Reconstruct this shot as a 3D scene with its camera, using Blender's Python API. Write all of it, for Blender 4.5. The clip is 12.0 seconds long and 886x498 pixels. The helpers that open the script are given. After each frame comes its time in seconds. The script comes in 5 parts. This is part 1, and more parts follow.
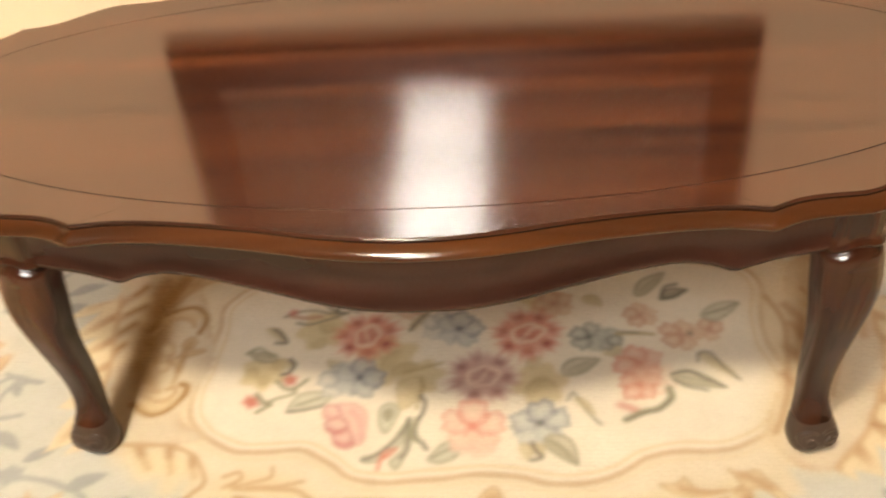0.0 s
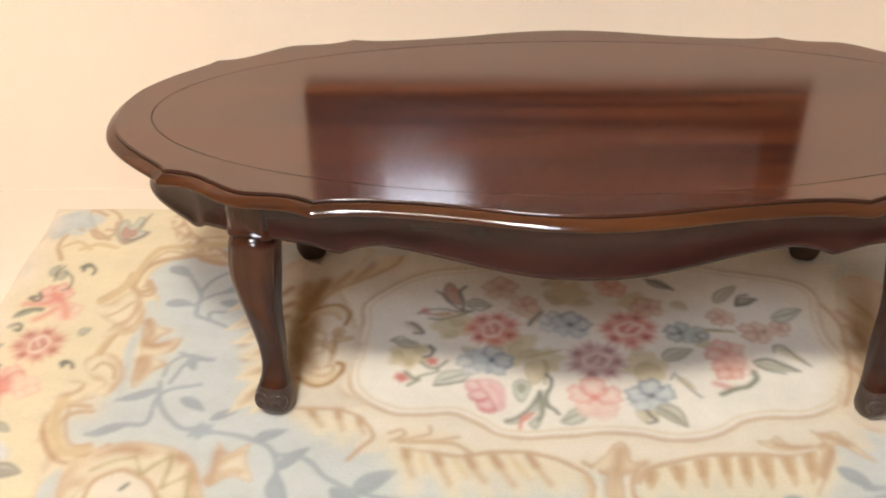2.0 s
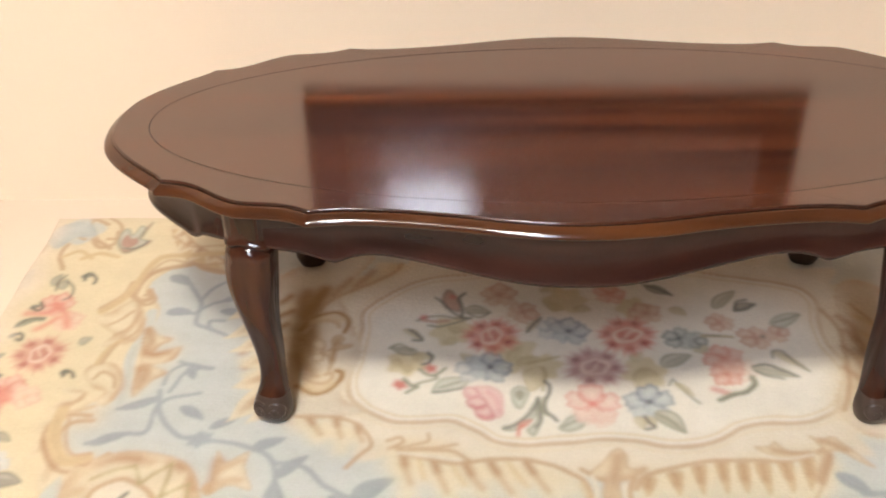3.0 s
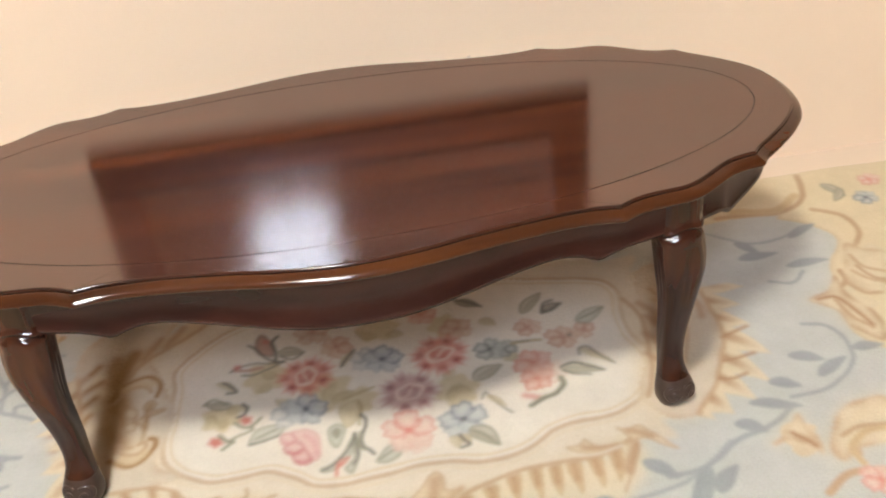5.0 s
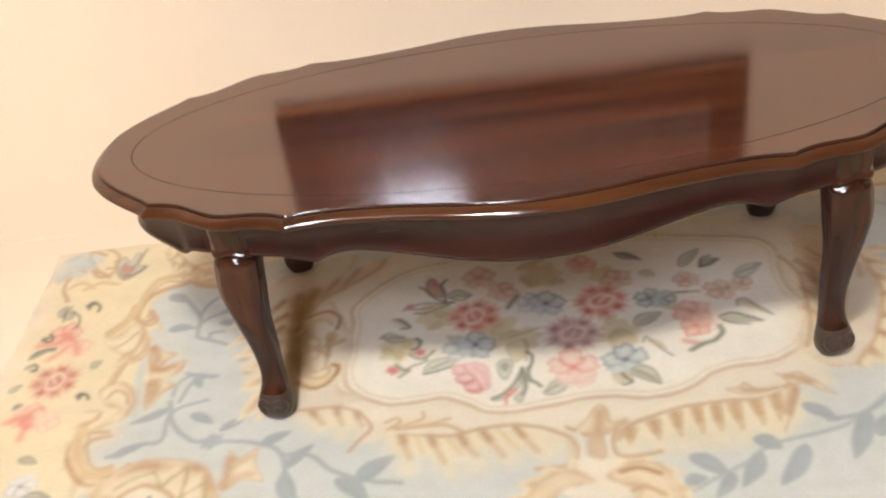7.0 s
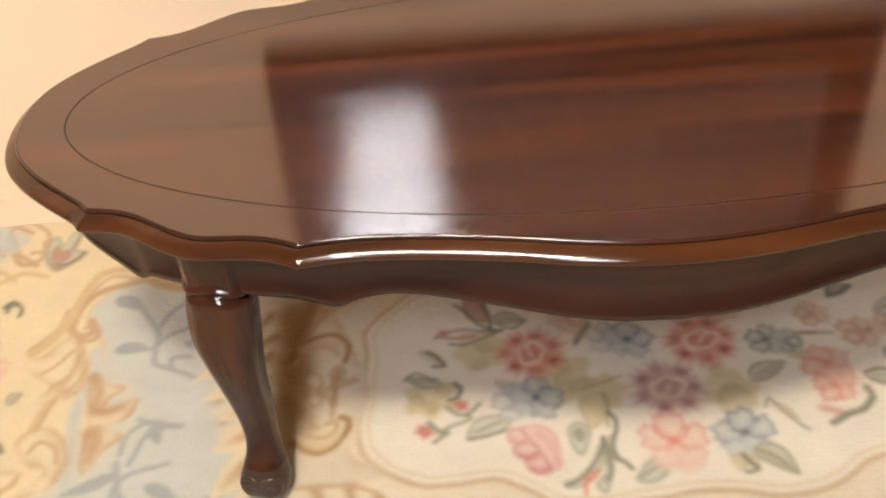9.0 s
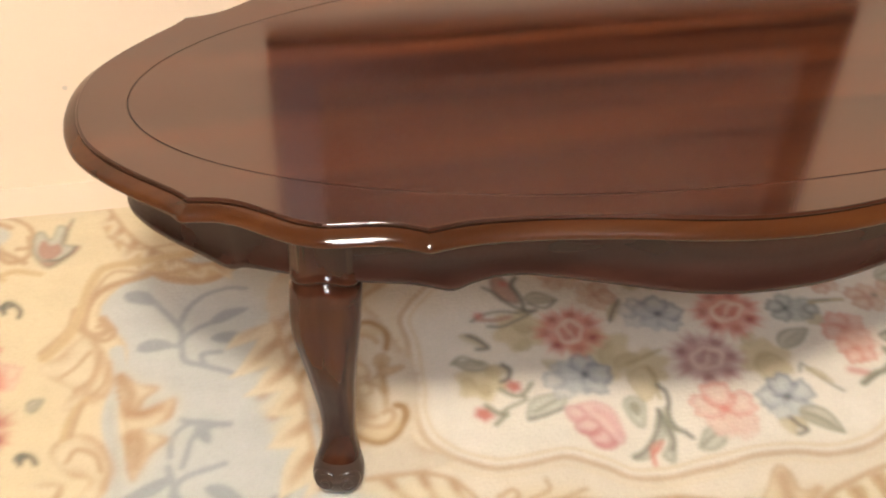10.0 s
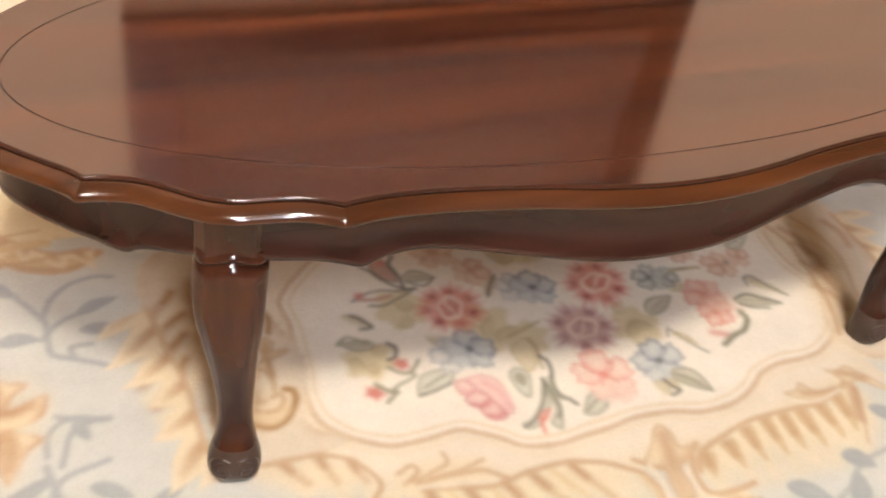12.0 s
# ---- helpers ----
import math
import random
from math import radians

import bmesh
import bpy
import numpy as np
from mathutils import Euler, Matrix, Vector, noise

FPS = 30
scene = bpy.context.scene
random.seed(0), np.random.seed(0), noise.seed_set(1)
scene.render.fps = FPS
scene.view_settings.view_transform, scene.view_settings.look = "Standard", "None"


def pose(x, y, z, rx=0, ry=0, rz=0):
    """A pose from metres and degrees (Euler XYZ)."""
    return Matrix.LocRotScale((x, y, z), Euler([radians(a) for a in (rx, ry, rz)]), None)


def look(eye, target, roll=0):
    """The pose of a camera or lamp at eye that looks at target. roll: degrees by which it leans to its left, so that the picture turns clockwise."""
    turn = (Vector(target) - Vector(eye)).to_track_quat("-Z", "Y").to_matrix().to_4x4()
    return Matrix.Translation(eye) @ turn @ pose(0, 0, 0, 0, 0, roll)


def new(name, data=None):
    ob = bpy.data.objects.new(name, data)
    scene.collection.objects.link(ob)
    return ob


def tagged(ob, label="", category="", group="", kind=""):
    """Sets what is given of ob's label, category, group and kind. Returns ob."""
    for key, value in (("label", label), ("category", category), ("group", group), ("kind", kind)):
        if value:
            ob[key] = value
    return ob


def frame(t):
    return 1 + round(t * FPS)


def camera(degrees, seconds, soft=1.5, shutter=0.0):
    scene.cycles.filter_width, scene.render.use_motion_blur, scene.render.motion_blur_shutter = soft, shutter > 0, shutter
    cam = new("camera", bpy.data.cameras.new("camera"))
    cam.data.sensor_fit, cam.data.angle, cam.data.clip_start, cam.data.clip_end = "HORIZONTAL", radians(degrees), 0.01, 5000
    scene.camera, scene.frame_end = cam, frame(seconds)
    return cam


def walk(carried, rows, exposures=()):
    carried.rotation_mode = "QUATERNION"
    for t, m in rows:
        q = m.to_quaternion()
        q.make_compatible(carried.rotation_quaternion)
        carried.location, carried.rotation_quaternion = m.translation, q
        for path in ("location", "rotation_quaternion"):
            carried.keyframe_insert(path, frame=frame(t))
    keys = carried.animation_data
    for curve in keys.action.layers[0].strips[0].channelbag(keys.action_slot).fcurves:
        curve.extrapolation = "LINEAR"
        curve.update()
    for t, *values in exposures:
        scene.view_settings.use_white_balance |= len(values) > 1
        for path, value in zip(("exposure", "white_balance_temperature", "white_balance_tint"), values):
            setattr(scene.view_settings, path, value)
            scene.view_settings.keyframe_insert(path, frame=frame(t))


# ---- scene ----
cam = camera(47.25, 12.0, soft=2.0, shutter=0.5)
PATH = [
    (0, (0.1617, -1.0238, 1.0577), (-0.0488, 0.3161, -0.1257), -6.29),
    (0.1, (0.1267, -1.0551, 1.0659), (-0.0771, 0.2945, -0.1071), -6.13),
    (0.3, (0.0217, -1.1489, 1.0907), (-0.1618, 0.2297, -0.0511), -5.66),
    (0.5, (-0.0571, -1.2193, 1.1092), (-0.2254, 0.1811, -0.0092), -5.31),
    (1, (-0.0823, -1.3292, 1.1382), (-0.2586, 0.1278, 0.0962), -4.16),
    (1.5, (-0.0882, -1.3517, 1.1244), (-0.2161, 0.1142, 0.0877), -2.48),
    (2, (-0.1090, -1.3583, 1.1235), (-0.2120, 0.1050, 0.0803), -1.47),
    (2.5, (-0.1040, -1.3553, 1.1334), (-0.2092, 0.1075, 0.0898), -1.66),
    (3, (-0.0909, -1.3568, 1.1313), (-0.2091, 0.1088, 0.0932), -2.21),
    (3.5, (-0.0381, -1.3407, 1.1368), (-0.0888, 0.1313, 0.1021), -2.80),
    (3.7, (-0.0150, -1.3393, 1.1350), (-0.0110, 0.1446, 0.1161), -3.11),
    (5.3, (0.0771, -1.3304, 1.1669), (0.1520, 0.1309, 0.1187), -6.50),
    (5.5, (0.0813, -1.3446, 1.1610), (0.1031, 0.1211, 0.1164), -7.48),
    (6, (0.0620, -1.4102, 1.1893), (-0.0635, 0.0565, 0.1535), -13.28),
    (6.5, (0.0013, -1.4573, 1.1968), (-0.1639, 0.0227, 0.1857), -13.36),
    (7, (-0.0362, -1.4600, 1.1729), (-0.1608, 0.0082, 0.1391), -8.94),
    (7.2, (-0.0438, -1.4481, 1.1744), (-0.1519, 0.0081, 0.1219), -7.93),
    (8.8, (-0.1731, -1.0304, 1.0268), (-0.2028, 0.3558, -0.1210), -4.99),
    (9, (-0.1979, -0.9774, 1.0116), (-0.2430, 0.3942, -0.1533), -4.74),
    (9.5, (-0.2776, -0.9155, 0.9960), (-0.2791, 0.4179, -0.2131), -4.03),
    (10, (-0.4836, -0.9475, 1.0103), (-0.2280, 0.3786, -0.1798), 1.89),
    (10.5, (-0.6054, -0.9523, 1.0092), (-0.1674, 0.3509, -0.1526), 6.84),
    (11, (-0.6190, -0.9481, 1.0049), (-0.0420, 0.3205, -0.1343), 10.71),
    (11.5, (-0.5953, -0.9592, 1.0065), (0.0321, 0.2783, -0.1401), 10.82),
    (12, (-0.5835, -0.9293, 0.9869), (0.0030, 0.3007, -0.1892), 9.83),
]
# seconds, stops, white balance
EXPOSURES = [(0.0, -0.15, 9000, 10), (0.5, -0.31, 7400, 9), (1.0, -0.36, 6900, 9), (2.0, -0.33, 6550, 9), (7.2, -0.32, 6550, 9), (8.8, -0.41, 7500, 11),
             (9.5, -0.42, 7450, 12), (10.5, -0.20, 7050, 12), (12.0, -0.15, 7100, 15)]
walk(cam, [(t, look(eye, target, roll)) for t, eye, target, roll in PATH], EXPOSURES)

# ---- world and light ----
world = bpy.data.worlds.new("world")
scene.world = world
world.use_nodes = True
world.node_tree.nodes["Background"].inputs["Color"].default_value = (0.9, 0.95, 1.0, 1)
world.node_tree.nodes["Background"].inputs["Strength"].default_value = 0.05
FAR_PANEL, NEAR_PANEL, SQUARE_PANEL = 52.0, 88.0, 248.0

WALL_Y = 0.455       # the wall behind the table
FLOOR_Z = -0.012     # the rug's pile ends at z = 0
TOP_Z = 0.400        # table top
WALL_TURN = 1.33     # degrees by which wall, table and rug stand askew to the x axis


# ---- small building helpers ----
def part(name, bm, material, parent=None, label="", smooth=False):
    """Link a bmesh as one mesh object, under a thing or a part."""
    me = bpy.data.meshes.new(name)
    bm.normal_update()
    bm.to_mesh(me)
    bm.free()
    ob = new(name, me)
    me.materials.append(material)
    if smooth:
        me.polygons.foreach_set("use_smooth", [True] * len(me.polygons))
    if parent:
        ob.parent = parent
    if label:
        ob["label"] = label
    return ob


def box(bm, lo, hi, bevel=0.0):
    """Add a box between two corners to bm."""
    made = bmesh.ops.create_cube(bm, size=1.0)["verts"]
    for v in made:
        v.co = Vector([lo[a] + (v.co[a] + 0.5) * (hi[a] - lo[a]) for a in range(3)])
    if bevel:
        edges = {e for v in made for e in v.link_edges}
        bmesh.ops.bevel(bm, geom=list(edges), offset=bevel, segments=2, affect="EDGES", profile=0.5)
    return made


def spline(points, steps, closed=False):
    """Catmull-Rom through the points."""
    pts = [np.array(p, float) for p in points]
    n, out = len(pts), []
    for a in range(n if closed else n - 1):
        if closed:
            p0, p1, p2, p3 = (pts[(a + s) % n] for s in (-1, 0, 1, 2))
        else:
            p1, p2 = pts[a], pts[a + 1]
            p0 = pts[a - 1] if a else 2 * p1 - p2
            p3 = pts[a + 2] if a + 2 < n else 2 * p2 - p1
        for s in range(steps):
            u = s / steps
            out.append(0.5 * (2 * p1 + (p2 - p0) * u + (2 * p0 - 5 * p1 + 4 * p2 - p3) * u * u + (3 * p1 - p0 - 3 * p2 + p3) * u ** 3))
    if not closed:
        out.append(pts[-1])
    return np.array(out)


def loft(bm, rings, closed=True, cap_first=False, cap_last=False):
    """Quads between rings of equal length."""
    grid = [[bm.verts.new(p) for p in ring] for ring in rings]
    n = len(grid[0])
    for a, b in zip(grid, grid[1:]):
        for k in range(n if closed else n - 1):
            bm.faces.new((a[k], a[(k + 1) % n], b[(k + 1) % n], b[k]))
    if cap_first:
        bm.faces.new(list(reversed(grid[0])))
    if cap_last:
        bm.faces.new(grid[-1])
    return grid


# ---- materials ----
def linear(r, g, b, k=1.0):
    return tuple(k * ((c / 255 / 12.92) if c < 10 else ((c / 255 + 0.055) / 1.055) ** 2.4) for c in (r, g, b))


def material(name, roughness=0.5, coat=0.0, coat_rough=0.05, ior=1.5):
    mat = bpy.data.materials.new(name)
    mat.use_nodes = True
    bsdf = mat.node_tree.nodes["Principled BSDF"]
    bsdf.inputs["Roughness"].default_value = roughness
    bsdf.inputs["Coat Weight"].default_value = coat
    bsdf.inputs["Coat Roughness"].default_value = coat_rough
    bsdf.inputs["Coat IOR"].default_value = ior
    return mat, mat.node_tree.nodes, mat.node_tree.links, bsdf


def noise_node(nodes, links, vector, scale, detail=4.0, rough=0.55):
    n = nodes.new("ShaderNodeTexNoise")
    n.inputs["Scale"].default_value = scale
    n.inputs["Detail"].default_value = detail
    n.inputs["Roughness"].default_value = rough
    links.new(vector, n.inputs["Vector"])
    return n


def ramp_node(nodes, links, value, stops):
    r = nodes.new("ShaderNodeValToRGB")
    el = r.color_ramp.elements
    while len(el) < len(stops):
        el.new(0.5)
    for e, (p, c) in zip(el, stops):
        e.position, e.color = p, (*c, 1)
    links.new(value, r.inputs["Fac"])
    return r


def mapped(nodes, links, scale, space="Object"):
    tc = nodes.new("ShaderNodeTexCoord")
    mp = nodes.new("ShaderNodeMapping")
    mp.inputs["Scale"].default_value = scale
    links.new(tc.outputs[space], mp.inputs["Vector"])
    return mp.outputs["Vector"]


def bump_node(nodes, links, bsdf, value, strength, distance):
    b = nodes.new("ShaderNodeBump")
    b.inputs["Strength"].default_value = strength
    b.inputs["Distance"].default_value = distance
    links.new(value, b.inputs["Height"])
    links.new(b.outputs["Normal"], bsdf.inputs["Normal"])
    return b


def multiply(nodes, links, a, b, fac=1.0):
    m = nodes.new("ShaderNodeMix")
    m.data_type, m.blend_type = "RGBA", "MULTIPLY"
    m.inputs["Factor"].default_value = fac
    links.new(a, m.inputs["A"])
    links.new(b, m.inputs["B"])
    return m.outputs["Result"]


def lacquered_wood(name, dark, mid, light, grain=(2.2, 26.0, 26.0), coat_rough=0.05, ior=1.62):
    """Stained wood under a high-gloss lacquer, the grain along the first axis."""
    mat, nodes, links, bsdf = material(name, 0.27, 1.0, coat_rough, ior)
    v = mapped(nodes, links, grain)
    broad = noise_node(nodes, links, v, 1.0, 2.0, 0.5)
    fine = noise_node(nodes, links, mapped(nodes, links, [g * (2.6 if g > 10 else 2.2) for g in grain]), 1.0, 1.5, 0.5)
    mix = nodes.new("ShaderNodeMath")
    mix.operation = "MULTIPLY_ADD"
    links.new(fine.outputs["Fac"], mix.inputs[0])
    mix.inputs[1].default_value = 0.20
    links.new(broad.outputs["Fac"], mix.inputs[2])
    r = ramp_node(nodes, links, mix.outputs[0], ((0.39, dark), (0.63, mid), (0.93, light)))
    links.new(r.outputs["Color"], bsdf.inputs["Base Color"])
    smear = noise_node(nodes, links, mapped(nodes, links, (6, 6, 6)), 1.0, 3.0)
    mr = nodes.new("ShaderNodeMapRange")
    mr.inputs["To Min"].default_value = coat_rough * 0.7
    mr.inputs["To Max"].default_value = coat_rough * 1.5
    links.new(smear.outputs["Fac"], mr.inputs["Value"])
    links.new(mr.outputs["Result"], bsdf.inputs["Coat Roughness"])
    bsdf.inputs["Specular IOR Level"].default_value = 0.0
    return mat


def plaster(name, base, var, scale=3.0, rough=0.75, bump=0.08):
    mat, nodes, links, bsdf = material(name, rough)
    n1 = noise_node(nodes, links, mapped(nodes, links, (1, 1, 1)), scale, 5.0)
    r = ramp_node(nodes, links, n1.outputs["Fac"], ((0.3, tuple(c * (1 - var) for c in base)), (0.7, base)))
    links.new(r.outputs["Color"], bsdf.inputs["Base Color"])
    n2 = noise_node(nodes, links, mapped(nodes, links, (1, 1, 1)), 220.0, 3.0)
    bump_node(nodes, links, bsdf, n2.outputs["Fac"], bump, 0.002)
    return mat


WOOD_TOP = lacquered_wood("mahogany_top", (0.027, 0.0070, 0.0038), (0.055, 0.0148, 0.0064), (0.116, 0.0300, 0.0108), grain=(1.3, 34.0, 30.0), coat_rough=0.105, ior=1.99)
WOOD_RIM = lacquered_wood("mahogany_rim", (0.030, 0.0092, 0.0036), (0.053, 0.0165, 0.0058), (0.085, 0.0285, 0.0092), coat_rough=0.13, ior=1.5)
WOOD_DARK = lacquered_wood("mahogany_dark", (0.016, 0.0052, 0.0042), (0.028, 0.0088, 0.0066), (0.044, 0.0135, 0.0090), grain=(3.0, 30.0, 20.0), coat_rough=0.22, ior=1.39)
# darker copy of the mahogany that stands in for shadow in the quirk
WOOD_QUIRK_SHADE = lacquered_wood("mahogany_quirk_shade", (0.020, 0.0062, 0.0038), (0.034, 0.0102, 0.0056), (0.050, 0.0150, 0.0076), grain=(3.0, 30.0, 20.0), coat_rough=0.13, ior=1.5)
WOOD_LEG = lacquered_wood("mahogany_leg", (0.014, 0.0041, 0.0026), (0.032, 0.0092, 0.0050), (0.072, 0.0215, 0.0086), grain=(26.0, 26.0, 3.0), coat_rough=0.12, ior=1.42)
# greyer, paler wood under a duller coat, for the feet and volutes
WOOD_GREY = lacquered_wood("grey_mahogany", (0.026, 0.014, 0.011), (0.044, 0.028, 0.022), (0.066, 0.046, 0.037), grain=(18.0, 18.0, 12.0), coat_rough=0.30, ior=1.45)
GROOVE, _n, _l, _b = material("groove_stain", 0.5)
_b.inputs["Base Color"].default_value = (0.006, 0.003, 0.002, 1)
WALL = plaster("cream_wall_paint", (0.775, 0.628, 0.482), 0.03)
# ceiling out of view, greyed to hold the fill light down
CEILING = plaster("grey_low_bounce_ceiling", (0.36, 0.33, 0.30), 0.03)
# unseen room sides, their tan picked for the warm bounce into the shadows
WALL_BACK = plaster("tan_bounce_wall", (0.32, 0.22, 0.13), 0.05)
FLOOR = plaster("cream_floor_tile", (0.62, 0.50, 0.385), 0.04, 6.0, 0.55, 0.02)


# ---- room ----
def wall(name, lo, hi, mat=None, label="", category="wall"):
    bm = bmesh.new()
    box(bm, lo, hi)
    return tagged(part(name, bm, mat or WALL, label=label), category=category, kind="structure")


X0, X1, Y0, Z1 = -3.6, 3.6, -7.2, 4.20
wall("wall_north", (X0 - 0.12, WALL_Y, FLOOR_Z), (X1 + 0.12, WALL_Y + 0.12, Z1), label="plain cream painted wall behind the coffee table")
bpy.data.objects["wall_north"].data.transform(Matrix.Translation((0, WALL_Y, 0)) @ pose(0, 0, 0, 0, 0, WALL_TURN) @ Matrix.Translation((0, -WALL_Y, 0)))
# walls out of view, added to close the room and bounce warm light
wall("wall_south", (X0 - 0.12, Y0 - 0.12, FLOOR_Z), (X1 + 0.12, Y0, Z1), mat=WALL_BACK, label="plain tan wall out of view, toned for warm bounce light")
wall("wall_west", (X0 - 0.12, Y0, FLOOR_Z), (X0, WALL_Y - 0.10, Z1), mat=WALL_BACK, label="plain tan wall out of view, toned for warm bounce light")
wall("wall_east", (X1, Y0, FLOOR_Z), (X1 + 0.12, WALL_Y + 0.10, Z1), mat=WALL_BACK, label="plain tan wall out of view, toned for warm bounce light")
wall("floor", (X0 - 0.12, Y0 - 0.12, FLOOR_Z - 0.1), (X1 + 0.12, WALL_Y + 0.12, FLOOR_Z), FLOOR, "smooth cream floor under the rug", "floor")
wall("ceiling", (X0 - 0.12, Y0 - 0.12, Z1), (X1 + 0.12, WALL_Y + 0.12, Z1 + 0.1), CEILING, "plain grey ceiling out of view, kept dull to limit bounce light", "ceiling")


def wall_mark(x, z, r):
    bm = bmesh.new()
    bmesh.ops.create_circle(bm, cap_ends=True, segments=9, radius=r)
    for v in bm.verts:
        v.co *= 1 + 0.3 * noise.noise(v.co * 400 + Vector((x, z, 0)))
    stain, *_, b = material("grey_scuff", 0.9)
    b.inputs["Base Color"].default_value = (0.58, 0.49, 0.40, 1)
    ob = tagged(part("wall_mark", bm, stain), "tiny grey scuff on the cream wall", "mark", kind="structure")
    ob.matrix_world = pose(x, WALL_Y + math.tan(radians(WALL_TURN)) * x - 0.0015, z, 90, 0, WALL_TURN)
    return ob


wall_mark(0.253, 0.325, 0.004)
wall_mark(-0.807, 0.167, 0.004)


# ---- ceiling light ----
def ceiling_light(x, y, w, l, strength, tone):
    thing = tagged(new("ceiling_light"), "flat white ceiling light panel in a thin frame, switched on", "ceiling light")
    thing.location = (x, y, Z1)
    body, *_ = material("white_metal", 0.4)
    body.node_tree.nodes["Principled BSDF"].inputs["Base Color"].default_value = (0.8, 0.8, 0.8, 1)
    glow = bpy.data.materials.new("glowing_diffuser")
    glow.use_nodes = True
    nodes, links = glow.node_tree.nodes, glow.node_tree.links
    b = nodes["Principled BSDF"]
    b.inputs["Emission Color"].default_value = (*tone, 1)
    b.inputs["Emission Strength"].default_value = strength
    bm = bmesh.new()
    t = 0.02
    box(bm, (-w / 2 - t, -l / 2 - t, -0.06), (-w / 2, l / 2 + t, -0.001), 0.003)
    box(bm, (w / 2, -l / 2 - t, -0.06), (w / 2 + t, l / 2 + t, -0.001), 0.003)
    box(bm, (-w / 2, -l / 2 - t, -0.06), (w / 2, -l / 2, -0.001), 0.003)
    box(bm, (-w / 2, l / 2, -0.06), (w / 2, l / 2 + t, -0.001), 0.003)
    part("frame", bm, body, thing)
    bm = bmesh.new()
    box(bm, (-w / 2 + 0.001, -l / 2 + 0.001, -0.05), (w / 2 - 0.001, l / 2 - 0.001, -0.03))
    part("diffuser", bm, glow, thing, "glowing white diffuser")
    return thing


ceiling_light(-0.52, -4.95, 0.66, 1.10, FAR_PANEL, (0.88, 0.955, 1.11))
ceiling_light(-0.52, -3.78, 0.66, 1.10, NEAR_PANEL, (0.88, 0.955, 1.11))
ceiling_light(-0.68, -1.88, 0.60, 0.60, SQUARE_PANEL, (1.035, 0.99, 0.915))


# ---- coffee table ----
def table_outline():
    """The scalloped oval from above, with a cusp on either side of each leg; counter-clockwise from +x."""
    a = spline([(0, 0.3115), (0.05, 0.309), (0.11, 0.3005), (0.17, 0.288), (0.23, 0.2785), (0.28, 0.2730), (0.32, 0.2715), (0.345, 0.2735), (0.368, 0.2772)], 8)
    b = spline([(0.368, 0.2772), (0.377, 0.2725), (0.392, 0.2650), (0.412, 0.2590), (0.440, 0.2560), (0.466, 0.2535), (0.490, 0.2440), (0.515, 0.2275), (0.540, 0.2090), (0.558, 0.2005), (0.577, 0.1960), (0.596, 0.1940)], 6)
    c = spline([(0.596, 0.1940), (0.607, 0.178), (0.639, 0.150), (0.674, 0.115), (0.701, 0.077), (0.714, 0.038), (0.718, 0.0)], 8)
    q = np.vstack([a[:-1], b[:-1], c])          # from (0, b) to (a, 0)
    q1 = q[::-1]                                # from +x to +y
    q2 = (q * [-1, 1])[1:]
    q3 = (q1 * [-1, -1])[1:]
    q4 = (q * [1, -1])[1:-1]
    return np.vstack([q1, q2, q3, q4])


OUT = table_outline()


def inset(path, d):
    """Move a closed path inwards by d."""
    def normal(t):
        n = np.stack([-t[:, 1], t[:, 0]], 1)
        return n / np.linalg.norm(n, axis=1)[:, None]
    n0, n1 = normal(path - np.roll(path, 1, 0)), normal(np.roll(path, -1, 0) - path)
    m = n0 + n1
    out = path + d * m / (0.5 * (m * m).sum(1))[:, None]
    # where the path turns sharper than d, the points would fold over: bridge them
    if d <= 0:
        return path
    near = np.sqrt(((out[:, None] - path[None]) ** 2).sum(2)).min(1)
    ok = np.flatnonzero(near > 0.97 * d)
    k = np.arange(len(out))
    return np.stack([np.interp(k, ok, out[ok, a], period=len(out)) for a in (0, 1)], 1)


def inset_soft(path, d):
    """The same by averaged normals, which rounds the corners off."""
    t = np.roll(path, -2, 0) - np.roll(path, 2, 0)
    n = np.stack([-t[:, 1], t[:, 0]], 1)
    return path + d * n / np.linalg.norm(n, axis=1)[:, None]


def ring(path, z):
    zz = np.broadcast_to(z, (len(path),))
    return [(float(p[0]), float(p[1]), float(h)) for p, h in zip(path, zz)]


def smooth_path(path, times):
    for _ in range(times):
        path = 0.25 * np.roll(path, 1, 0) + 0.5 * path + 0.25 * np.roll(path, -1, 0)
    return path


